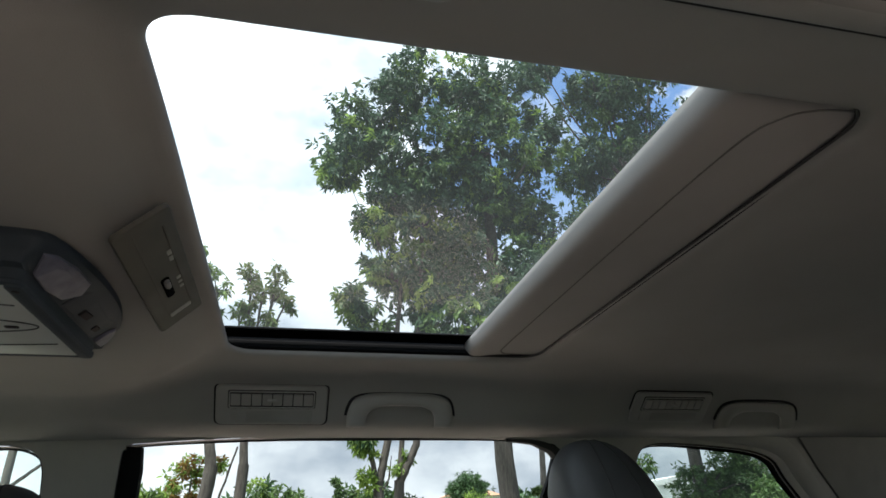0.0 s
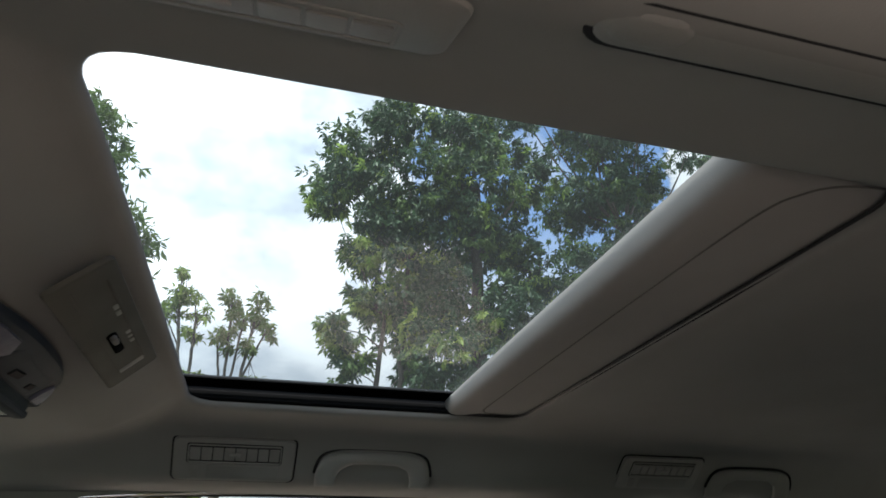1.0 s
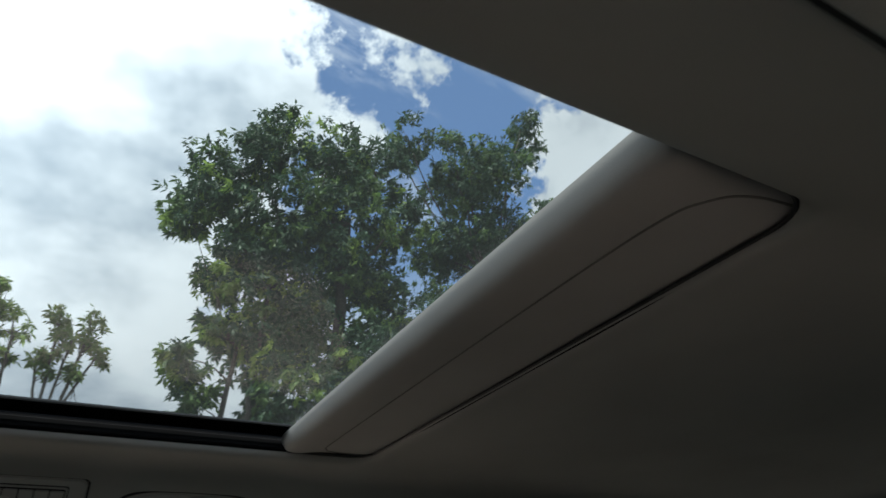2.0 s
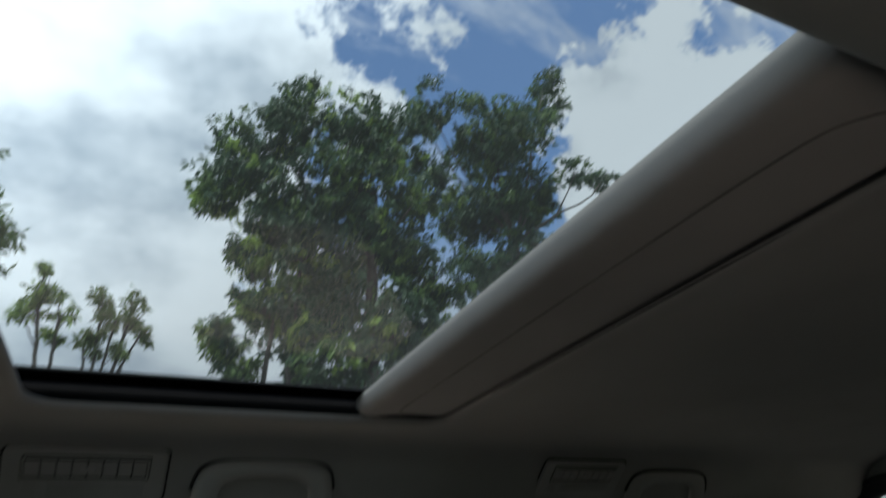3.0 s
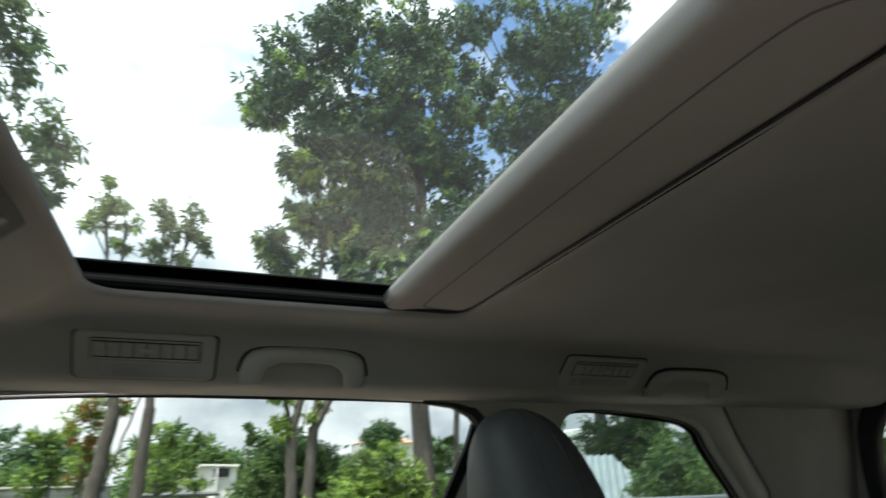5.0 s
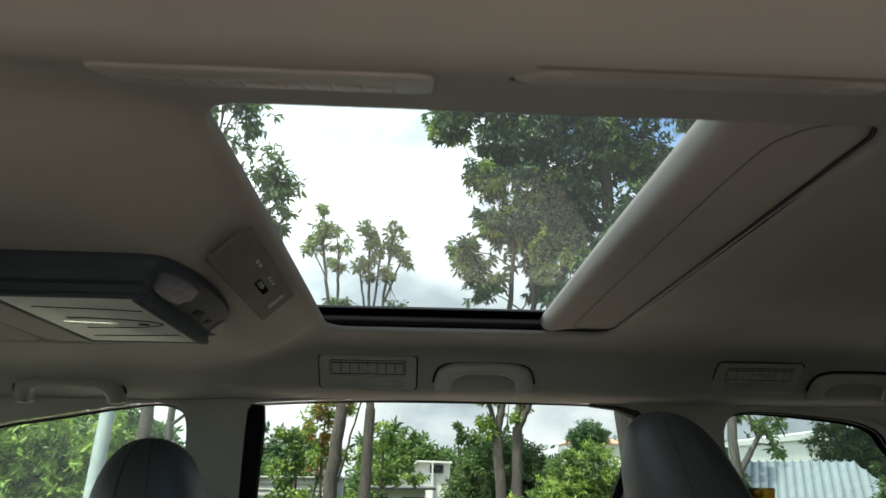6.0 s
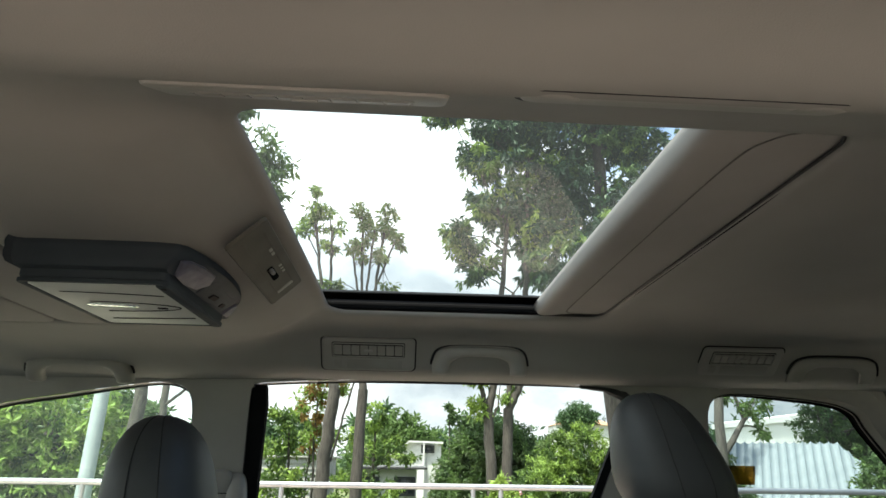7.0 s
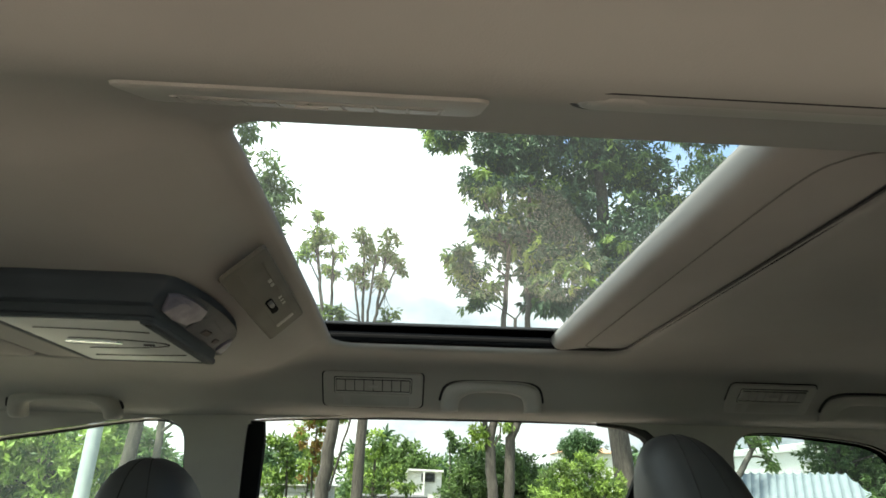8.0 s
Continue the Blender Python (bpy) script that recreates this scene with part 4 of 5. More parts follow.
# ---- belt guide on the pillar ----
bg = thing("seat_belt", (-.215, .735, 1.19), "grey seat belt hanging from its pillar guide", "seat belt")
bm = bmesh.new()
mm = frame_of(on_side(-.235, 1.195, -.001), (1, 0, 0), (0, -.3, 1))
plate(bm, mm, .050, .070, .016, .018, .007)
part("guide", bm, TRIM, bg)
bm = bmesh.new()
plate(bm, mm, .034, .010, .0175, .003, .001, 0, -.018)
part("slot", bm, SLOT, bg)
bm = bmesh.new()
lo = []
for i in range(9):
    z = 1.176 - i * .07
    o = -.020 + .0 * i
    lo.append([on_side(-.255, z, o), on_side(-.212, z, o), on_side(-.212, z, o + .0015), on_side(-.255, z, o + .0015)])
loft(bm, lo)
part("strap", bm, WEBBING, bg)
cover = thing("pillar_cover", on_side(-.165, 1.10), "rounded pale grey pillar trim cover", "trim cover")
bm = bmesh.new()
cushion(bm, on_side(-.200, 1.150, -.012), (.024, .022, .075), 2.6)
part("cover", bm, TRIM, cover)

# amber sticker on the quarter glass
bm = bmesh.new()
mm = frame_of(on_side(.998, 1.232, .0285), (1, 0, 0), (0, -.3, 1))
plate(bm, mm, .098, .046, .0008, .002, .0002)
solo("window_sticker", bm, AMBER, "amber translucent film sticker on the quarter glass", "sticker")

# ---- outside: ground, rail, trees, houses ----
def land(x, y):
    z = -2.1 * smooth01((y - 6.4) / 2.4)
    if y > 9:
        z += 0.25 * math.sin(x * .31 + 1) * math.sin(y * .27) * min(1, (y - 9) / 6)
    if y > 30:
        z += min((y - 30) * .035, 2.6)
    return z - 0.004


def spread(n, near, far):
    a = [near * (i / n) for i in range(n + 1)]
    b = [near * (far / near) ** (i / 14) for i in range(1, 15)]
    half = a + b
    return sorted({-v for v in half} | set(half))


bm = bmesh.new()
gx, gy = spread(20, 24, 2500), sorted(set(spread(16, 24, 2500)) | {6.2, 6.5, 6.9, 7.3, 7.8, 8.3, 8.9})
rows = [[bm.verts.new((x, y, land(x, y))) for x in gx] for y in gy]
for ra, rb in zip(rows, rows[1:]):
    for i in range(len(gx) - 1):
        bm.faces.new((ra[i], ra[i + 1], rb[i + 1], rb[i]))
solo("ground", bm, GRASS, "grassy ground falling away below the parking deck", "ground", "structure")
bm = bmesh.new()
box(bm, -16, 9.2, -11, 6.15, -.20, 0.0)
solo("road", bm, ASPHALT, "dark asphalt parking bay under the car", "road", "structure")
# unseen slab, added to throw warm light onto the near lining
bm = bmesh.new()
loft(bm, [[(-.6, -6, z), (6, -6, z), (6, -1.0, z), (-.6, -1.0, z)] for z in (-.15, .006)])
solo("pavement", bm, PAVING, "unseen warm slab beside the car, added to bounce light inside", "pavement", "structure", smooth=False)

bm = bmesh.new()
# second unseen bounce slab, on the far side of the car
loft(bm, [[(-9, 2.0, z), (3.0, 2.0, z), (3.0, 5.7, z), (-9, 5.7, z)] for z in (-.15, .005)])
solo("pavement", bm, PAVING, "unseen warm slab towards the railing, added to bounce light inside", "pavement", "structure", smooth=False)

# steel pipe rail along the edge of the deck
RY = 5.87


def rail_section(x0, x1, posts, label):
    r = thing("railing", ((x0 + x1) / 2, RY, 0), label, "railing", "deck railings")
    for z, rad, name in ((1.003, .030, "top_rail"), (.752, .022, "mid_rail"), (.50, .022, "mid_rail"), (.25, .022, "mid_rail")):
        b = bmesh.new()
        a, c = (x0 - .139, x1 + .139) if name == "top_rail" else (x0, x1)
        tube(b, [(a + (c - a) * i / 8, RY, z) for i in range(9)], rad, 12)
        part(name, b, STEEL, r)
    for x in posts:
        b = bmesh.new()
        tube(b, [(x, RY, 0.0), (x, RY, .99)], .026, 12)
        p = part("post", b, STEEL, r)
        b = bmesh.new()
        plate(b, frame_of((x, RY, 0), (1, 0, 0), (0, 1, 0)), .12, .12, .010, .01, .002)
        part("foot_plate", b, STEEL, p)


rail_section(-4.85, .90, (-4.85, -2.93, -1.01, .90), "galvanised steel pipe railing in front of shrubs")
rail_section(1.18, 5.86, (1.18, 3.52, 5.86), "galvanised steel pipe railing beside a gap post")
rail_section(6.14, 9.0, (6.14, 7.55, 9.0), "galvanised steel pipe railing in front of a shed roof")
rail_section(-11.0, -5.13, (-11.0, -9.0, -7.05, -5.13), "galvanised steel pipe railing in front of a leafy tree")

lp = thing("lamp_post", (-3.43, 7.0, land(-3.43, 7)), "weathered galvanised steel post behind the railing", "post")
bm = bmesh.new()
tube(bm, [(-3.43, 7.0, land(-3.43, 7) - .05), (-3.43, 7.0, 1.0), (-3.425, 7.0, 3.2)], [.088, .084, .078], 14)
part("shaft", bm, POLE_GREY, lp)
bm = bmesh.new()
tube(bm, [(-3.425, 7.0, 3.195), (-3.425, 7.0, 3.23)], [.084, .065], 14)
part("cap", bm, POLE_GREY, lp)


# ---- plants ----
def leaf_cloud(lobes, size, density, per, rng, droop=.45, width=.36, shell=.5, spread=.8):
    """Folded leaves in sprays over the lobes (x, y, z, r): one island a leaf."""
    ps, ds = [], []
    tuft, many = size * 2.2 * spread, 6
    for x, y, z, r in lobes:
        n = max(3, int(density * 14 * r * r / (size * size) / many))
        d = rng.normal(size=(n, 3))
        d /= np.linalg.norm(d, axis=1)[:, None]
        rad = r * (shell + (1.0 - shell) * rng.random(n) ** .6)
        c = np.array((x, y, z)) + d * rad[:, None] * np.array((1, 1, .92))
        c, d = np.repeat(c, many, 0), np.repeat(d, many, 0)
        c = c + rng.normal(size=c.shape) * min(tuft, r * .6) * np.array((.5, .5, .34))
        ps.append(c)
        ds.append(d)
    c, d = np.repeat(np.concatenate(ps), per, 0), np.repeat(np.concatenate(ds), per, 0)
    p = c + rng.normal(size=c.shape) * size * .22
    a = d * .45 + rng.normal(size=c.shape) * .8
    a[:, 2] -= droop
    a /= np.linalg.norm(a, axis=1)[:, None]
    L = size * (.65 + .7 * rng.random(len(c)))
    s = np.cross(a, rng.normal(size=a.shape))
    s /= np.linalg.norm(s, axis=1)[:, None] + 1e-9
    nrm = np.cross(a, s)
    mid = p + a * (L * .45)[:, None]
    side = s * (L * width * .5)[:, None]
    fold = nrm * (L * .07)[:, None]
    tip = p + a * L[:, None]
    v = np.stack((p, mid + side + fold, tip, mid - side + fold), 1).reshape(-1, 3)
    i = np.arange(len(p))[:, None] * 4
    f = np.concatenate((i + np.array((0, 1, 2)), i + np.array((0, 2, 3))), 0)
    return v, f


def leaf_part(name, lobes, mat, parent, size, density, per, seed, label="", **kw):
    v, f = leaf_cloud(lobes, size, density, per, np.random.default_rng(seed), **kw)
    me = bpy.data.meshes.new(name)
    me.from_pydata((v - np.array(ORIGIN[parent])).tolist(), [], f.tolist())
    me.materials.append(mat)
    ob = new(name, me)
    ob.parent = parent
    ORIGIN[ob] = ORIGIN[parent]
    ob["kind"] = "stuff"
    if label:
        ob["label"] = label
    return ob


def limb(bm, a, b, ra, rb, rng, bend=.08, n=7, seg=8, wob=.012):
    a, b = Vector(a), Vector(b)
    L = (b - a).length
    pts, rad = [], []
    off = Vector(rng.normal(size=3)) * bend * L
    for i in range(n + 1):
        t = i / n
        p = a.lerp(b, t) + off * math.sin(math.pi * t) + Vector(rng.normal(size=3)) * wob * L * math.sin(math.pi * t)
        pts.append(p)
        rad.append(ra + (rb - ra) * t)
    tube(bm, pts, rad, seg)


def tree(name, label, trunks, lobes, mats, size, density=1.0, per=9, seed=1, limbs=True, category="tree", bark=None, group="", **kw):
    """Trunks [(foot, top, r0, r1)], lobes [(x, y, z, r)] and leaf materials [(material, share)]."""
    rng = np.random.default_rng(seed)
    x, y, _ = trunks[0][0]
    t = thing(name, (x, y, land(x, y)), label, category, group)
    for a, b, r0, r1 in trunks:
        bm = bmesh.new()
        limb(bm, a, b, r0, r1, rng, .003, 14, 12, .0045)
        part("trunk", bm, bark or BARK, t)
    if limbs:
        bm = bmesh.new()
        for lx, ly, lz, r in lobes:
            tops = [tr[1] for tr in trunks]
            near = min(tops, key=lambda p: (p[0] - lx) ** 2 + (p[1] - ly) ** 2 + .2 * (p[2] - lz) ** 2)
            tr = trunks[tops.index(near)]
            f = 1.0 if lz > near[2] else max(.35, 1 - (near[2] - lz) / max(1, near[2] - tr[0][2]) - .1)
            start = Vector(tr[0]).lerp(Vector(near), f)
            rr = tr[3] * .55
            limb(bm, start, (lx, ly, lz), rr, rr * .25, rng, .07, 6, 6)
            for _ in range(3):
                d = Vector(rng.normal(size=3)).normalized() * r * .85
                limb(bm, (lx, ly, lz), Vector((lx, ly, lz)) + d, rr * .28, rr * .08, rng, .08, 4, 5)
        part("limbs", bm, bark or BARK, t)["kind"] = "stuff"
    for i, (mat, share) in enumerate(mats):
        leaf_part("crown", lobes, mat, t, size, density * share, per, seed * 7 + i, **kw)
    return t


def deepen(lobes, y, rng_seed=3, depth=1.0):
    """Lobes (x, z, r) at a distance, given depth: each has a twin further back."""
    rng = np.random.default_rng(rng_seed)
    out = []
    for x, z, r in lobes:
        dy = rng.uniform(-.5, .5) * r * depth
        out.append((x, y + dy, z, r))
        if r > .7:
            out.append((x + rng.uniform(-.3, .3) * r, y + dy + 1.1 * r, z + rng.uniform(-.2, .2) * r, r * .85))
    return out


BIG = [(3.07, 13.75, 1.05), (1.99, 12.44, 1.1), (1.33, 11.22, .90), (1.11, 10.25, .55), (4.65, 13.77, 1.2), (6.16, 13.75, 1.1), (3.15, 10.95, 1.5), (5.24, 11.27, 1.6), (2.39, 9.31, .95), (2.03, 8.65, .5), (7.02, 12.28, .9), (2.96, 7.59, 1.05), (2.11, 7.55, .45), (4.28, 8.19, 1.25), (5.89, 7.43, 1.25), (3.83, 6.33, 1.1), (5.41, 6.03, .95), (7.14, 9.02, .95), (7.3, 6.92, 1.0), (5.1, 9.6, .95), (6.3, 10.0, 1.05), (3.6, 9.4, .95), (1.36, 6.75, .33), (1.68, 6.3, .42), (2.02, 5.72, .46), (1.74, 3.3, .2)]
big = tree("tree", "tall dense leafy tree with drooping dark green foliage", [((5.3, 14.2, -2.1), (5.25, 14.2, 9.5), .29, .15), ((2.28, 14, -2.1), (2.12, 14, 2.32), .135, .115), ((2.12, 14, 2.26), (2.34, 14, 3.3), .10, .085), ((2.34, 14, 3.25), (2.7, 14.2, 7.2), .085, .05), ((2.12, 14, 2.24), (1.90, 14, 3.2), .065, .05), ((2.42, 14, -2.1), (2.60, 14, 2.42), .135, .115), ((2.60, 14, 2.36), (3.0, 14, 3.2), .10, .085), ((3.0, 14, 3.15), (3.3, 14.3, 9.0), .085, .05), ((2.60, 14, 2.34), (2.78, 14, 5.2), .07, .04), ((2.16, 14, 2.05), (2.36, 14, 2.45), .03, .02), ((2.36, 14, 2.43), (2.42, 14, 2.95), .02, .008)], deepen([(x, z, r * .85) for x, z, r in BIG], 14), [(LEAF_SHADE, .54), (LEAF_MID, .14), (LEAF_LIGHT, .006)], .20, .70, 14, 11, width=.33, spread=1.0, droop=1.05)
leaf_part("crown", [(1.93, 14, 2.30, .15), (1.78, 14, 2.42, .13), (1.95, 14, 2.55, .10), (2.50, 14, 2.72, .16), (2.78, 14, 2.90, .12), (2.02, 14, 2.95, .10)], LEAF_LIGHT, big, .13, .30, 7, 410)
tree("tree", "thin pale trunk with a few small leaves", [((6.02, 14.4, -2.1), (6.22, 14.4, 2.6), .095, .075), ((6.22, 14.4, 2.55), (6.30, 14.4, 6.0), .075, .04), ((5.86, 14.4, -2.1), (5.62, 14.4, 1.5), .03, .015)], [(5.68, 14.4, 1.55, .14), (5.60, 14.4, 1.20, .18), (6.45, 14.4, 1.75, .18), (6.62, 14.4, 1.40, .22), (5.75, 14.4, 1.85, .09), (6.02, 14.4, 2.20, .09), (6.7, 14.4, 1.0, .3), (5.7, 14.4, .8, .25)], [(LEAF_MID, .6), (LEAF_OLIVE, .3)], .10, .5, 8, 51, bark=BARK_PALE)
RIGHT = [(7.82, 16.79, .75), (9.51, 17.18, .5), (9.97, 15.27, 1.2), (11.53, 16.15, 1.0), (10.15, 12.98, 1.3), (11.89, 13.78, 1.2), (12.96, 19.2, .62), (13.23, 18.30, .62), (13.90, 15.09, .6), (15.1, 14.84, .5), (14.03, 11.75, .75), (15.6, 12.31, .5), (11.21, 10.82, 1.2), (9.63, 10.23, .9), (12.33, 10.03, .95)]
tree("tree", "tall open-crowned tree with tufted branches", [((12.9, 17.6, -2.1), (10.8, 15.2, 11.5), .24, .10)], deepen([(x, z, r * 1.02) for x, z, r in RIGHT], 15, 5), [(LEAF_SHADE, .56), (LEAF_MID, .24)], .20, .66, 14, 12, width=.33, spread=1.0, droop=1.05)
L_TREE = [(-3.42, 7.90, .45), (-2.99, 7.78, .36), (-3.08, 7.20, .48), (-2.42, 6.30, .38), (-2.69, 5.75, .50), (-2.12, 5.96, .28), (-2.2, 5.37, .22), (-3.65, 7.61, .55), (-3.57, 6.08, .6), (-4.05, 6.97, .62), (-4.3, 5.6, .6), (-3.3, 8.5, .4)]
tree("tree", "leafy tree with long hanging leaves beside the deck", [((-4.0, 9, -2.1), (-3.6, 9, 6.2), .13, .06)], deepen(L_TREE, 9, 6), [(LEAF_OLIVE, .40), (LEAF_MID, .35)], .15, .52, 12, 14, width=.30, spread=1.2, droop=.95)
SLIM = (
    ("slim pruned tree with leaf tufts on bare stems", 12.0, [((-1.53, -2.0), (-1.23, 2.57), .195), ((-1.23, 2.5), (-1.40, 3.6), .13), ((-1.40, 3.55), (-1.52, 5.95), .045), ((-1.36, 3.3), (-1.92, 6.3), .05), ((-1.22, 1.2), (-.80, 2.9), .03), ((-1.75, 5.3), (-2.1, 5.95), .02)], [(-1.90, 6.88, .13), (-1.74, 6.52, .20), (-2.0, 6.28, .15), (-1.52, 6.15, .19), (-1.53, 5.72, .12), (-2.13, 5.98, .10), (-1.84, 6.25, .18), (-1.6, 4.65, .12)], LEAF_OLIVE),
    ("slim pruned tree with reddish leaf tufts", 12.0, [((-.82, -2.0), (-.66, 2.58), .165), ((-.66, 2.5), (-.76, 4.0), .10), ((-.76, 3.95), (-.86, 6.2), .04), ((-.74, 3.8), (-1.05, 5.5), .035), ((-.74, 4.0), (-.6, 6.0), .035), ((-.67, 3.2), (-.36, 6.2), .045), ((-.48, 4.8), (-.13, 5.8), .03)], [(-.93, 6.42, .13), (-.82, 5.98, .19), (-.60, 6.12, .16), (-1.04, 5.57, .12), (-.83, 5.52, .14), (-.29, 6.43, .15), (-.25, 5.98, .13), (-.40, 5.43, .10), (-.1, 5.75, .10), (-1.22, 4.62, .12), (-.28, 4.65, .15)], LEAF_DULL),
)
for i, (lab, y, stems, lobes, mat) in enumerate(SLIM):
    rng = np.random.default_rng(500 + i)
    lobes = [(x + rng.uniform(-1.05, 1.05) * r, z + rng.uniform(-1.4, 1.3) * r, r * rng.uniform(.20, .50)) for x, z, r in lobes for _ in range(5)]
    tree("slim_tree", lab, [((a[0], y, a[1]), (b[0], y, b[1]), r * .82, r * .6) for a, b, r in stems], [(x, y + .1 * ((-1) ** j), z, r) for j, (x, z, r) in enumerate(lobes)], [(LEAF_OLIVE, .30), ((LEAF_LIGHT, LEAF_DULL)[i], .10)], .135, .70, 1, 20 + i, group="slim trees", width=.34, spread=1.35, droop=.75, shell=.0)

# seen through the side windows
tree("tree", "broad dark green mango-like tree with dense foliage", [((2.3, 15.6, -2.1), (2.3, 15.6, 1.0), .16, .10)], deepen([(2.22, 1.32, .86), (1.66, .85, .64), (2.90, 1.50, .75), (2.45, 1.70, .52), (2.75, .9, .92), (3.30, .8, .66), (1.9, .1, 1.0), (3.0, -.2, 1.0)], 15.4, 8), [(LEAF_DEEP, .55), (LEAF_MID, .45)], .12, .8, 9, 31)
tree("bush", "tall yellow-green bush with small leaves", [((3.6, 11.8, -2.1), (3.6, 11.8, .5), .06, .04), ((3.2, 11.8, -2.1), (3.1, 11.8, .6), .05, .03)], deepen([(3.28, 1.42, .46), (2.82, .9, .44), (3.72, 1.5, .46), (4.03, 1.2, .5), (3.36, .8, .5), (4.17, .8, .5), (3.4, .1, .6), (4.4, .2, .6), (2.7, .2, .5)], 11.7, 9), [(LEAF_LIGHT, .60), (LEAF_OLIVE, .2), (LEAF_MID, .2)], .085, .75, 9, 32, category="bush")
tree("tree", "bright green sapling with airy foliage", [((-2.15, 13.6, -2.05), (-2.35, 13.6, 2.1), .045, .02), ((-2.0, 13.6, -2.05), (-1.83, 13.6, 1.7), .04, .016)], deepen([(-2.43, 1.81, 0.27), (-2.63, 1.37, 0.27), (-2.04, 1.41, 0.29), (-2.59, 2.18, 0.14), (-2.29, 2.12, 0.18), (-1.63, 1.64, 0.24), (-2.48, 0.92, 0.29), (-2.02, 0.78, 0.3)], 13.6, 4), [(LEAF_LIGHT, .60), (LEAF_MID, .2)], .125, .42, 8, 33)
tree("tree", "young tree with rust-red new leaves", [((-1.66, 13.0, -2.05), (-1.68, 13.0, 2.5), .04, .018)], deepen([(-1.85, 2.59, 0.21), (-1.99, 2.27, 0.2), (-1.63, 2.07, 0.27), (-1.55, 2.59, 0.24), (-1.26, 2.68, 0.17), (-1.72, 1.64, 0.24)], 13.0, 4), [(LEAF_RED, .24), (LEAF_LIGHT, .50)], .115, .55, 8, 34)
tree("tree", "light green garden tree behind slim trunks", [((-.56, 16.2, -2.1), (-.56, 16.2, 1.9), .06, .03)], deepen([(-.56, 2.42, .24), (-.46, 2.10, .20), (-.95, 1.62, .26), (-.2, 1.45, .28), (-1.33, 1.75, .32), (-.6, 1.40, .28), (.12, 1.62, .20), (.30, 1.35, .20)], 16.2, 2), [(LEAF_LIGHT, .5), (LEAF_MID, .4)], .12, .55, 8, 35)
tree("tree", "garden tree rising behind a white house", [((.2, 28.6, -2.1), (.2, 28.6, 2.0), .12, .06)], deepen([(.20, 2.55, .66), (-.06, 3.0, .42), (.84, 2.2, .6), (-.5, 2.2, .72), (1.5, 2.0, .55), (-1.4, 2.1, .7)], 28.4, 2), [(LEAF_MID, 1)], .26, .9, 8, 36)
tree("tree", "thin palm-like tree on the skyline", [((2.36, 30, -2.1), (2.36, 30, 3.0), .05, .03)], [(2.36, 30, 3.42, .17), (2.34, 30, 3.1, .14), (2.36, 30, 3.65, .10)], [(LEAF_DEEP, 1)], .22, 1.0, 8, 37)
tree("tree", "pointed palm crowns on the skyline", [((3.3, 30.5, -2.1), (3.3, 30.5, 2.6), .07, .04)], [(3.04, 30.5, 3.2, .34), (3.73, 30.5, 3.15, .38), (3.4, 30.6, 2.8, .5)], [(LEAF_DEEP, 1)], .34, .9, 8, 38)
tree("tree", "large bright green tree with broad drooping leaves", [((-5.1, 9.3, -2.1), (-5.1, 9.3, 1.8), .13, .09)], deepen([(-5.22, 1.60, .68), (-4.62, 1.72, .45), (-5.42, 1.0, .55), (-4.81, 1.05, .46), (-6.17, 1.58, .93), (-5.47, 2.1, .42), (-6.6, 2.4, .9), (-7.4, 1.5, 1.0), (-5.2, .3, .7), (-6.3, .3, .8)], 9.2, 7), [(LEAF_MID, .22), (LEAF_LIGHT, .8)], .14, .7, 10, 39, spread=1.1)
tree("tree", "dark rounded tree behind the lamp post", [((-5.9, 14.4, -2.1), (-5.9, 14.4, 1.6), .12, .07)], deepen([(-5.97, 2.15, .5), (-5.67, 1.8, .58), (-6.03, 1.4, .48), (-6.35, 2.5, .34), (-6.9, 2.3, .7), (-5.8, .7, .7)], 14.2, 7), [(LEAF_DEEP, .5), (LEAF_MID, .5)], .17, .9, 9, 40)
tree("tree", "bare pale forked trunk with few leaves", [((-3.80, 10, -2.0), (-3.76, 10, 3.4), .075, .055), ((-3.78, 10, 2.05), (-3.2, 10, 2.55), .03, .018)], [(-3.7, 10, 4.2, .5), (-3.2, 10, 3.6, .35)], [(LEAF_MID, 1)], .16, .7, 8, 41, bark=BARK_PALE)
tree("tree", "round-crowned tree standing above far houses", [((17.05, 60.5, .4), (17.05, 60.5, 4.8), .25, .15)], deepen([(17.05, 5.55, 1.20), (16.35, 5.10, .90), (17.75, 5.10, .90), (17.0, 4.7, 1.0)], 60.5, 7), [(LEAF_FAR, 1)], .34, 1.3, 8, 42)
tree("tree", "dark tree with layered foliage behind a shed", [((12.2, 16.8, -2.1), (12.2, 16.8, 2.0), .14, .08)], deepen([(11.96, 2.45, .56), (12.70, 2.2, .62), (12.15, 1.55, .5), (13.05, 1.6, .74), (13.6, 2.4, .8), (14.0, 1.2, .9), (13.2, 3.0, .6)], 16.8, 7), [(LEAF_DEEP, .7), (LEAF_MID, .3)], .13, .8, 9, 43)
tree("bush", "feathery dark green bush beside the railing", [((8.1, 9.2, -2.1), (8.1, 9.2, .9), .05, .03)], deepen([(8.0, 1.2, .40), (8.35, 1.55, .36), (7.65, .85, .26), (8.7, 1.2, .5), (8.2, .5, .55)], 9.2, 7), [(LEAF_MID, .6), (LEAF_DEEP, .4)], .09, .8, 9, 44, category="bush")
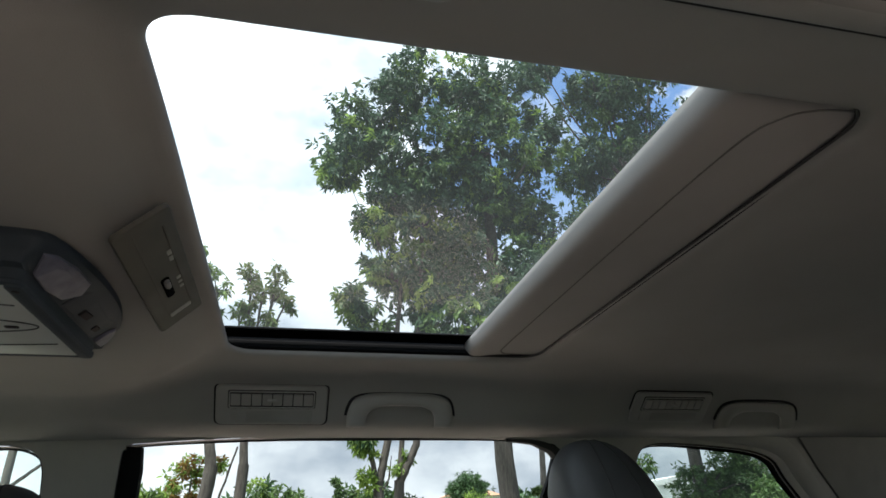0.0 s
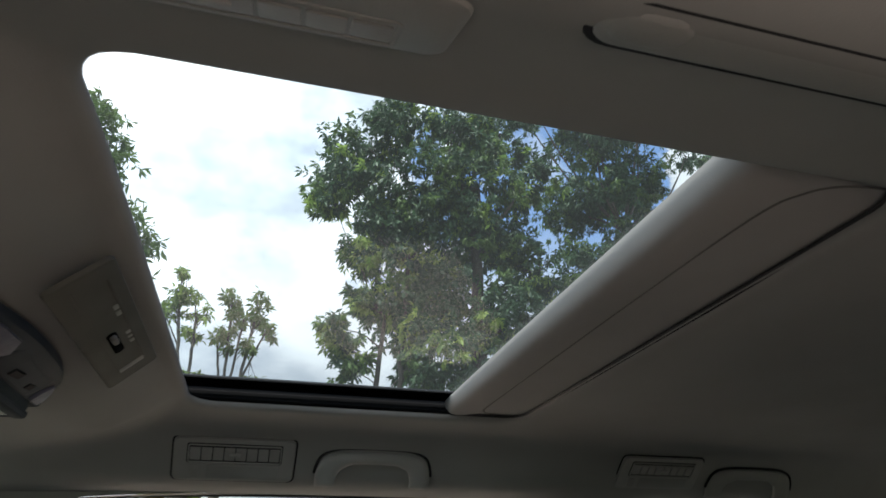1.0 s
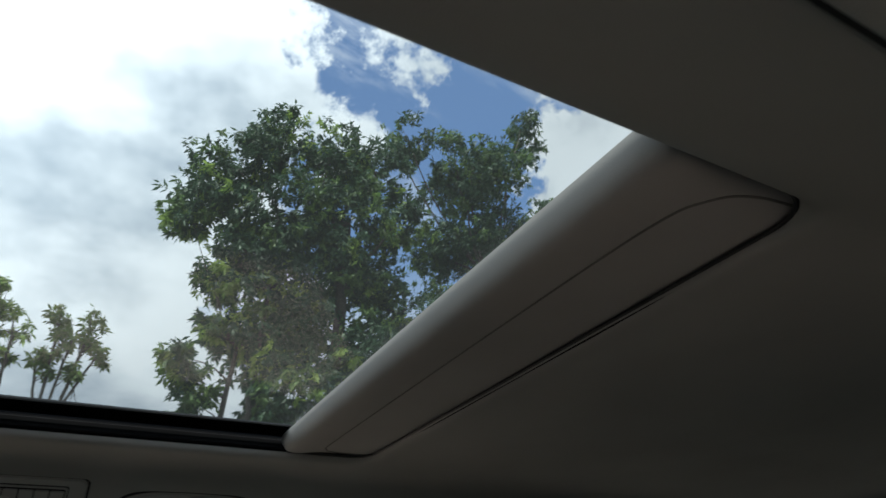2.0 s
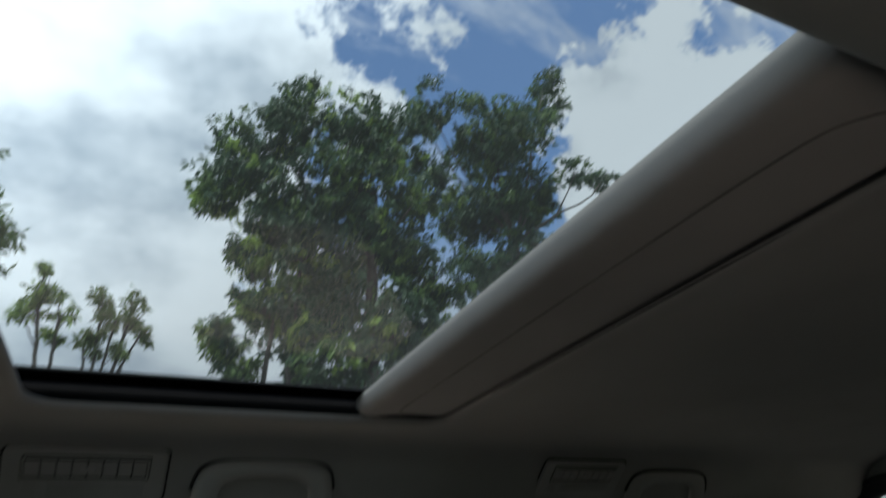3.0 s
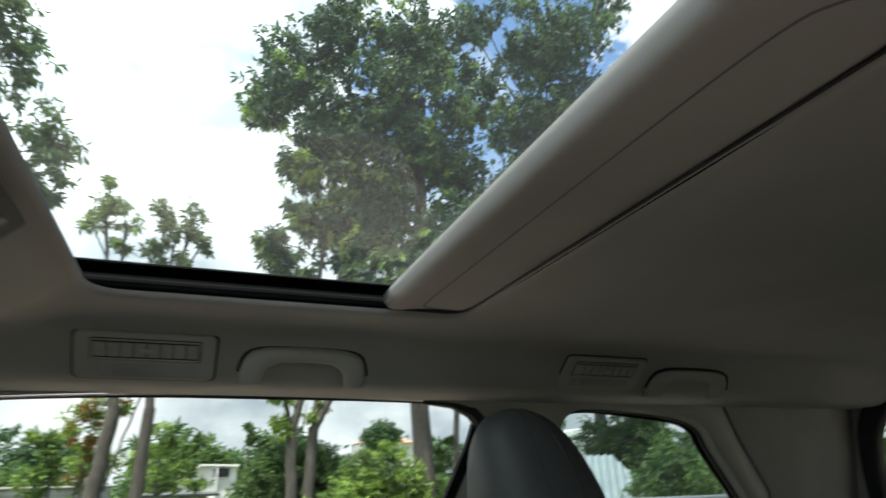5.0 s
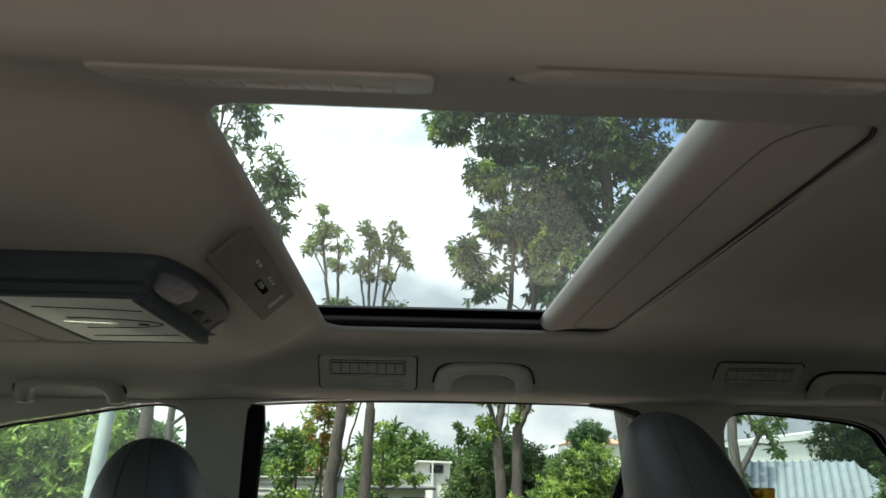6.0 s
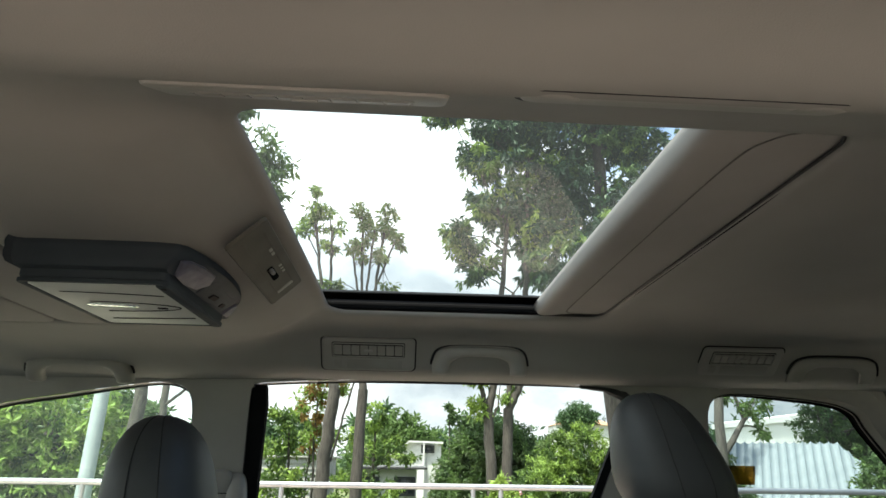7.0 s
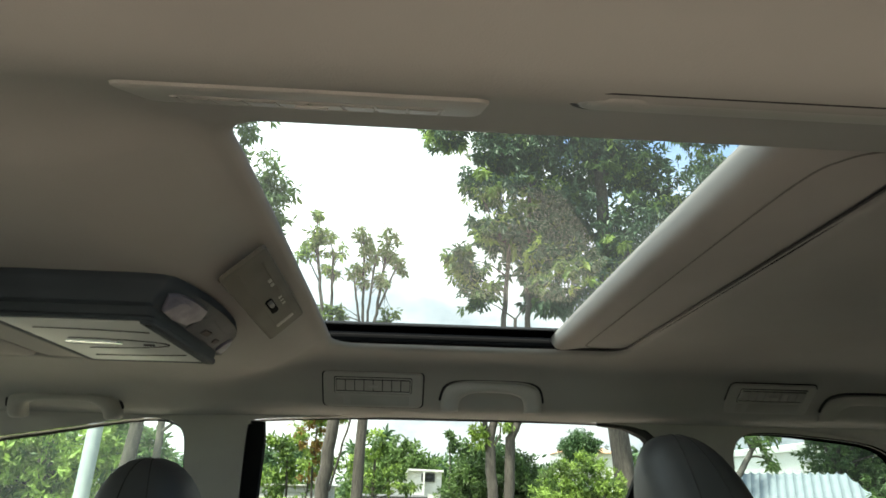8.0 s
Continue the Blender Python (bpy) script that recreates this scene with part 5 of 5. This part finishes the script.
tree("tree", "pale crooked tree with forked branches and sparse leaves", [((4.46, 8, -1.6), (4.70, 8, 3.2), .075, .06), ((4.62, 8, 1.38), (5.02, 8, 1.92), .05, .03), ((4.98, 8, 1.86), (4.85, 8, 2.3), .028, .018)], [(5.11, 8, 1.95, .13), (5.24, 8, 1.72, .12), (4.87, 8, 2.08, .14), (5.25, 8.1, 2.15, .16)], [(LEAF_MID, 1)], .085, .6, 8, 45, bark=BARK_PALE)
tree("bush", "green bush at the foot of a pale tree", [((4.6, 8.3, -1.8), (4.6, 8.3, .9), .03, .015)], deepen([(4.66, 1.2, .22), (4.9, 1.0, .25), (4.5, .8, .28)], 8.3, 7), [(LEAF_MID, 1)], .085, .8, 8, 46, category="bush")


# trees behind the car
BACK = (((10.6, 3.2), 1.0, "broad leafy tree standing behind the parking bay"), ((11.4, -2.4), 1.15, "dark leafy tree at the end of the parking bay"), ((12.5, 8.6), 1.1, "tall leafy tree past the end of the railing"))
for i, ((x, y), k, lab) in enumerate(BACK):
    rng = np.random.default_rng(300 + i)
    lobes = [(x + rng.uniform(-1.3, 1.3) * k, y + rng.uniform(-2.2, 2.2) * k, 1.4 + 5.2 * k * rng.random(), rng.uniform(.75, 1.25) * k) for _ in range(20)]
    tree("tree", lab, [((x, y, -.05 if y < 5 else -.5), (x + .15, y - .1, 4.4 * k), .17, .08)], lobes, [(LEAF_MID, .5), (LEAF_LIGHT, .25)], .15, .42, 10, 60 + i, width=.42)
tree("bush", "leafy bush at the end of the parking bay", [((10.0, 5.2, -.05), (10.0, 5.2, 1.2), .05, .03)], [(10.0, 5.0, 1.2, .7), (10.1, 5.9, 1.5, .6), (10.2, 4.3, 1.0, .7), (10.0, 5.3, .5, .7)], [(LEAF_LIGHT, .7)], .12, .7, 9, 66, category="bush")

tree("bush", "light green garden bush in front of a white house", [((-.8, 16.0, -2.1), (-.8, 16.0, .3), .04, .02)], deepen([(-1.40, .62, .30), (-1.0, .78, .28), (-.62, .70, .30), (-.22, .58, .26), (-.9, .2, .4), (-.3, .15, .35), (-1.4, .1, .4)], 16.0, 5), [(LEAF_LIGHT, .5), (LEAF_MID, .3)], .11, .7, 8, 71, category="bush")

tree("bush", "tangled green bush in front of a weathered outbuilding", [((-3.0, 13.6, -2.1), (-3.0, 13.6, .3), .04, .02)], deepen([(-3.35, .55, .34), (-2.85, .72, .30), (-2.40, .45, .32), (-2.05, .75, .26), (-3.6, .9, .26), (-2.7, .05, .4), (-3.4, .0, .4), (-2.0, .1, .35)], 13.6, 5), [(LEAF_MID, .45), (LEAF_LIGHT, .30)], .11, .6, 8, 72, category="bush")

# shrubs behind the railing
rng = np.random.default_rng(77)
for i in range(17):
    x = -8.5 + i * .95 + rng.uniform(-.25, .25)
    top = .72 + rng.uniform(-.12, .10)
    s = thing("shrub", (x, 6.75, land(x, 6.75)), "leafy green shrub growing along the steel railing", "shrub", "shrubs along the railing")
    bm = bmesh.new()
    for _ in range(6):
        limb(bm, (x + rng.uniform(-.1, .1), 6.75, land(x, 6.75) - .03), (x + rng.uniform(-.4, .4), 6.75 + rng.uniform(-.2, .3), top - .1), .012, .004, rng, .06, 5, 5)
    part("stems", bm, BARK, s)
    lobes = [(x + rng.uniform(-.45, .45), 6.8 + rng.uniform(-.2, .35), top - .25 + rng.uniform(-.35, .08), rng.uniform(.18, .30)) for _ in range(7)]
    leaf_part("leaves", lobes, (LEAF_LIGHT, LEAF_MID)[i % 2], s, .10, .9, 8, 90 + i)
s = thing("shrub", (1.28, 6.2, land(1.28, 6.2)), "slender flowering shrub poking above the railing", "shrub")
bm = bmesh.new()
for _ in range(5):
    limb(bm, (1.28 + rng.uniform(-.05, .05), 6.2, -.02), (1.28 + rng.uniform(-.14, .14), 6.2, .95 + rng.uniform(-.1, .18)), .008, .003, rng, .05, 5, 5)
part("stems", bm, BARK, s)
leaf_part("leaves", [(1.24, 6.2, 1.02, .10), (1.34, 6.2, .92, .10), (1.2, 6.2, .85, .10), (1.3, 6.2, .7, .14), (1.2, 6.2, .5, .16)], LEAF_LIGHT, s, .075, 1.0, 8, 120)
leaf_part("flowers", [(1.42, 6.2, .93, .02)], material("pink_petal", (.75, .35, .45), .6), s, .03, 1.0, 4, 121, "pink flowers")

# far belt of trees closing the view
v_all = [(-70 + i * 4.2 + rng.uniform(-1.5, 1.5), 72 + rng.uniform(-8, 14), rng.uniform(1.2, 3.6), rng.uniform(2.0, 3.4)) for i in range(60)]
belt = thing("woods", (40, 74, land(40, 74)), "distant belt of green trees and gardens", "woods", "", "stuff")
leaf_part("foliage", v_all, LEAF_FAR, belt, .75, .9, 8, 130)
mid_belt = [(-30 + i * 2.1 + rng.uniform(-.8, .8), 38 + rng.uniform(-5, 6), rng.uniform(-.6, 1.4), rng.uniform(1.0, 1.7)) for i in range(44)]
belt2 = thing("woods", (15, 38, land(15, 38)), "belt of garden trees between the houses", "woods", "", "stuff")
leaf_part("foliage", mid_belt, LEAF_MID, belt2, .40, .9, 8, 131)
low_belt = [(-14 + i * .95 + rng.uniform(-.3, .3), 18.0 + rng.uniform(-1.2, 1.4), rng.uniform(-1.5, -.3), rng.uniform(.5, .9)) for i in range(34)]
belt3 = thing("woods", (2, 18, land(2, 18)), "low garden greenery below the deck", "woods", "", "stuff")
leaf_part("foliage", low_belt, LEAF_MID, belt3, .20, .8, 8, 132)


# ---- houses ----
def house_window(parent, m, w, h, bars=2):
    b = bmesh.new()
    plate(b, m, w, h, .02, .005, .004)
    win = part("window", b, WINDOW_DARK, parent)
    b = bmesh.new()
    ring(b, m, w + .12, h + .12, .07, .05, .01)
    part("frame", b, ROOF_DARK, win)
    for i in range(1, bars):
        b = bmesh.new()
        box(b, -w / 2 + w * i / bars - .02, -w / 2 + w * i / bars + .02, -h / 2, h / 2, .0, .045, m)
        part("mullion", b, ROOF_DARK, win)
    return win


def facing(x, y, z):
    """A wall plane that looks back at the deck."""
    return frame_of((x, y, z), (1, 0, 0), (0, 0, 1))


h1 = thing("house", (-.8, 20.5, -2.1), "low white rendered house with a dark flat roof", "house")
bm = bmesh.new()
box(bm, -1.15, .62, 19.05, 23.0, -2.3, .98)
part("wall", bm, WHITEWASH, h1, smooth=False)
bm = bmesh.new()
box(bm, -1.3, .92, 18.7, 23.4, .98, 1.05, bev=.01)
part("roof", bm, ROOF_DARK, h1, "dark overhanging flat roof", smooth=False)
house_window(h1, facing(.26, 19.05, .50), .52, .42, 3)
house_window(h1, facing(-.75, 19.05, .50), .40, .42, 2)

h2 = thing("house", (.75, 27, -2.1), "white two-storey house with a mono-pitch gable", "house")
bm = bmesh.new()
loft(bm, [[(-.30, y, -2.3), (1.75, y, -2.3), (1.75, y, 1.90), (.42, y, 1.93), (.05, y, 1.48), (-.30, y, 1.38)] for y in (26.0, 30.0)])
part("wall", bm, WHITEWASH, h2, smooth=False)
bm = bmesh.new()
loft(bm, [[(-.38, y, 1.36), (.02, y, 1.47), (.40, y, 1.93), (1.82, y, 1.89), (1.82, y, 1.97), (.36, y, 2.00), (-.03, y, 1.54), (-.38, y, 1.43)] for y in (25.8, 30.2)])
part("roof", bm, WHITEWASH, h2, "thin white roof slab", smooth=False)
house_window(h2, facing(1.20, 26.0, 1.68), .42, .20, 1)
bm = bmesh.new()
box(bm, 1.00, 1.06, 25.7, 26.0, -.5, 1.89)
part("fin", bm, WHITEWASH, h2, "projecting white wall fin", smooth=False)

h3 = thing("house", (-3.2, 18, -2.1), "pale weatherboard outbuilding behind saplings", "house")
bm = bmesh.new()
box(bm, -4.4, -1.9, 17.05, 20.0, -2.3, 1.26)
part("wall", bm, WEATHERED, h3, smooth=False)
for i in range(16):
    bm = bmesh.new()
    z = -1.1 + i * .148
    loft(bm, [[(x, 17.0, z), (x, 17.045, z), (x, 17.045, z + .15), (x, 17.03, z + .15)] for x in (-4.42, -1.88)])
    part("board", bm, WEATHERED, h3, smooth=False)
bm = bmesh.new()
box(bm, -4.5, -1.8, 16.95, 20.2, 1.26, 1.31, bev=.01)
part("roof", bm, WEATHERED, h3, "weathered grey roof edge", smooth=False)

# white building and the corrugated shed roof
h4 = thing("house", (18.4, 28, -2.1), "large white building with a flat parapet", "house")
bm = bmesh.new()
box(bm, 16.9, 19.9, 26.0, 33.0, -2.4, 3.05)
part("wall", bm, WHITEWASH, h4, smooth=False)
bm = bmesh.new()
loft(bm, [[(16.8, y, 3.05), (20.05, y, 3.05), (20.05, y, 3.16), (19.2, y, 3.42), (18.4, y, 3.14), (17.6, y, 3.45), (16.8, y, 3.30)] for y in (25.9, 33.1)])
part("roof", bm, WHITEWASH, h4, "white roof edge", smooth=False)
bm = bmesh.new()
box(bm, 18.8, 19.7, 25.75, 27.4, 3.40, 3.50)
part("ridge", bm, WARM_TILE, h4, "faded terracotta capping", smooth=False)

h5 = thing("shed", (9.8, 15.8, -2.1), "garden shed with pale blue corrugated steel roof", "shed")
turn = Matrix.Translation((9.95, 15.2, 0)) @ Matrix.Rotation(radians(-33), 4, "Z")
bm = bmesh.new()
box(bm, -1.5, 2.2, -1.6, 2.0, -2.3, .20, turn)
part("wall", bm, WHITEWASH, h5, smooth=False)
for i in range(22):
    bm = bmesh.new()
    a = -1.75 + i * .19
    lo = []
    for s in range(9):
        x = a + .19 * s / 8
        zz = .018 * math.cos(2 * math.pi * s / 8) + (.034 if s in (0, 8) else 0)
        k = min(1.0, max(0.02, (2.43 - x) / 1.35))
        ye, ze = -2.1 + 2.1 * k, .30 + 1.50 * k
        lo.append([turn @ Vector(p) for p in ((x, -2.1, .30 + zz), (x, ye, ze + zz), (x, ye, ze + zz - .012), (x, -2.1, .288 + zz))])
    loft(bm, lo)
    part("roof_sheet", bm, CORRUGATED, h5)

h6 = thing("house", (13.0, 19, -2.1), "pavilion with an ochre painted roof edge", "house")
bm = bmesh.new()
box(bm, 12.0, 15.5, 18.2, 21.0, -2.3, 1.70)
part("wall", bm, WHITEWASH, h6, smooth=False)
bm = bmesh.new()
box(bm, 11.9, 15.7, 17.9, 21.2, 1.70, 1.80, bev=.01)
part("roof", bm, ORANGE, h6, "ochre roof edge", smooth=False)

h7 = thing("house", (18, 62, .2), "distant white house with a tiled roof under a round tree", "house")
bm = bmesh.new()
box(bm, 15.3, 20.5, 61.5, 66, -.5, 4.75)
part("wall", bm, WHITEWASH, h7, smooth=False)
bm = bmesh.new()
loft(bm, [[(15.1, 61.2, 4.75), (20.8, 61.2, 4.75), (20.8, 66, 4.75), (15.1, 66, 4.75)], [(16.8, 63, 5.45), (19.4, 63, 5.45), (19.4, 64.2, 5.45), (16.8, 64.2, 5.45)]])
part("roof", bm, WARM_TILE, h7, smooth=False)
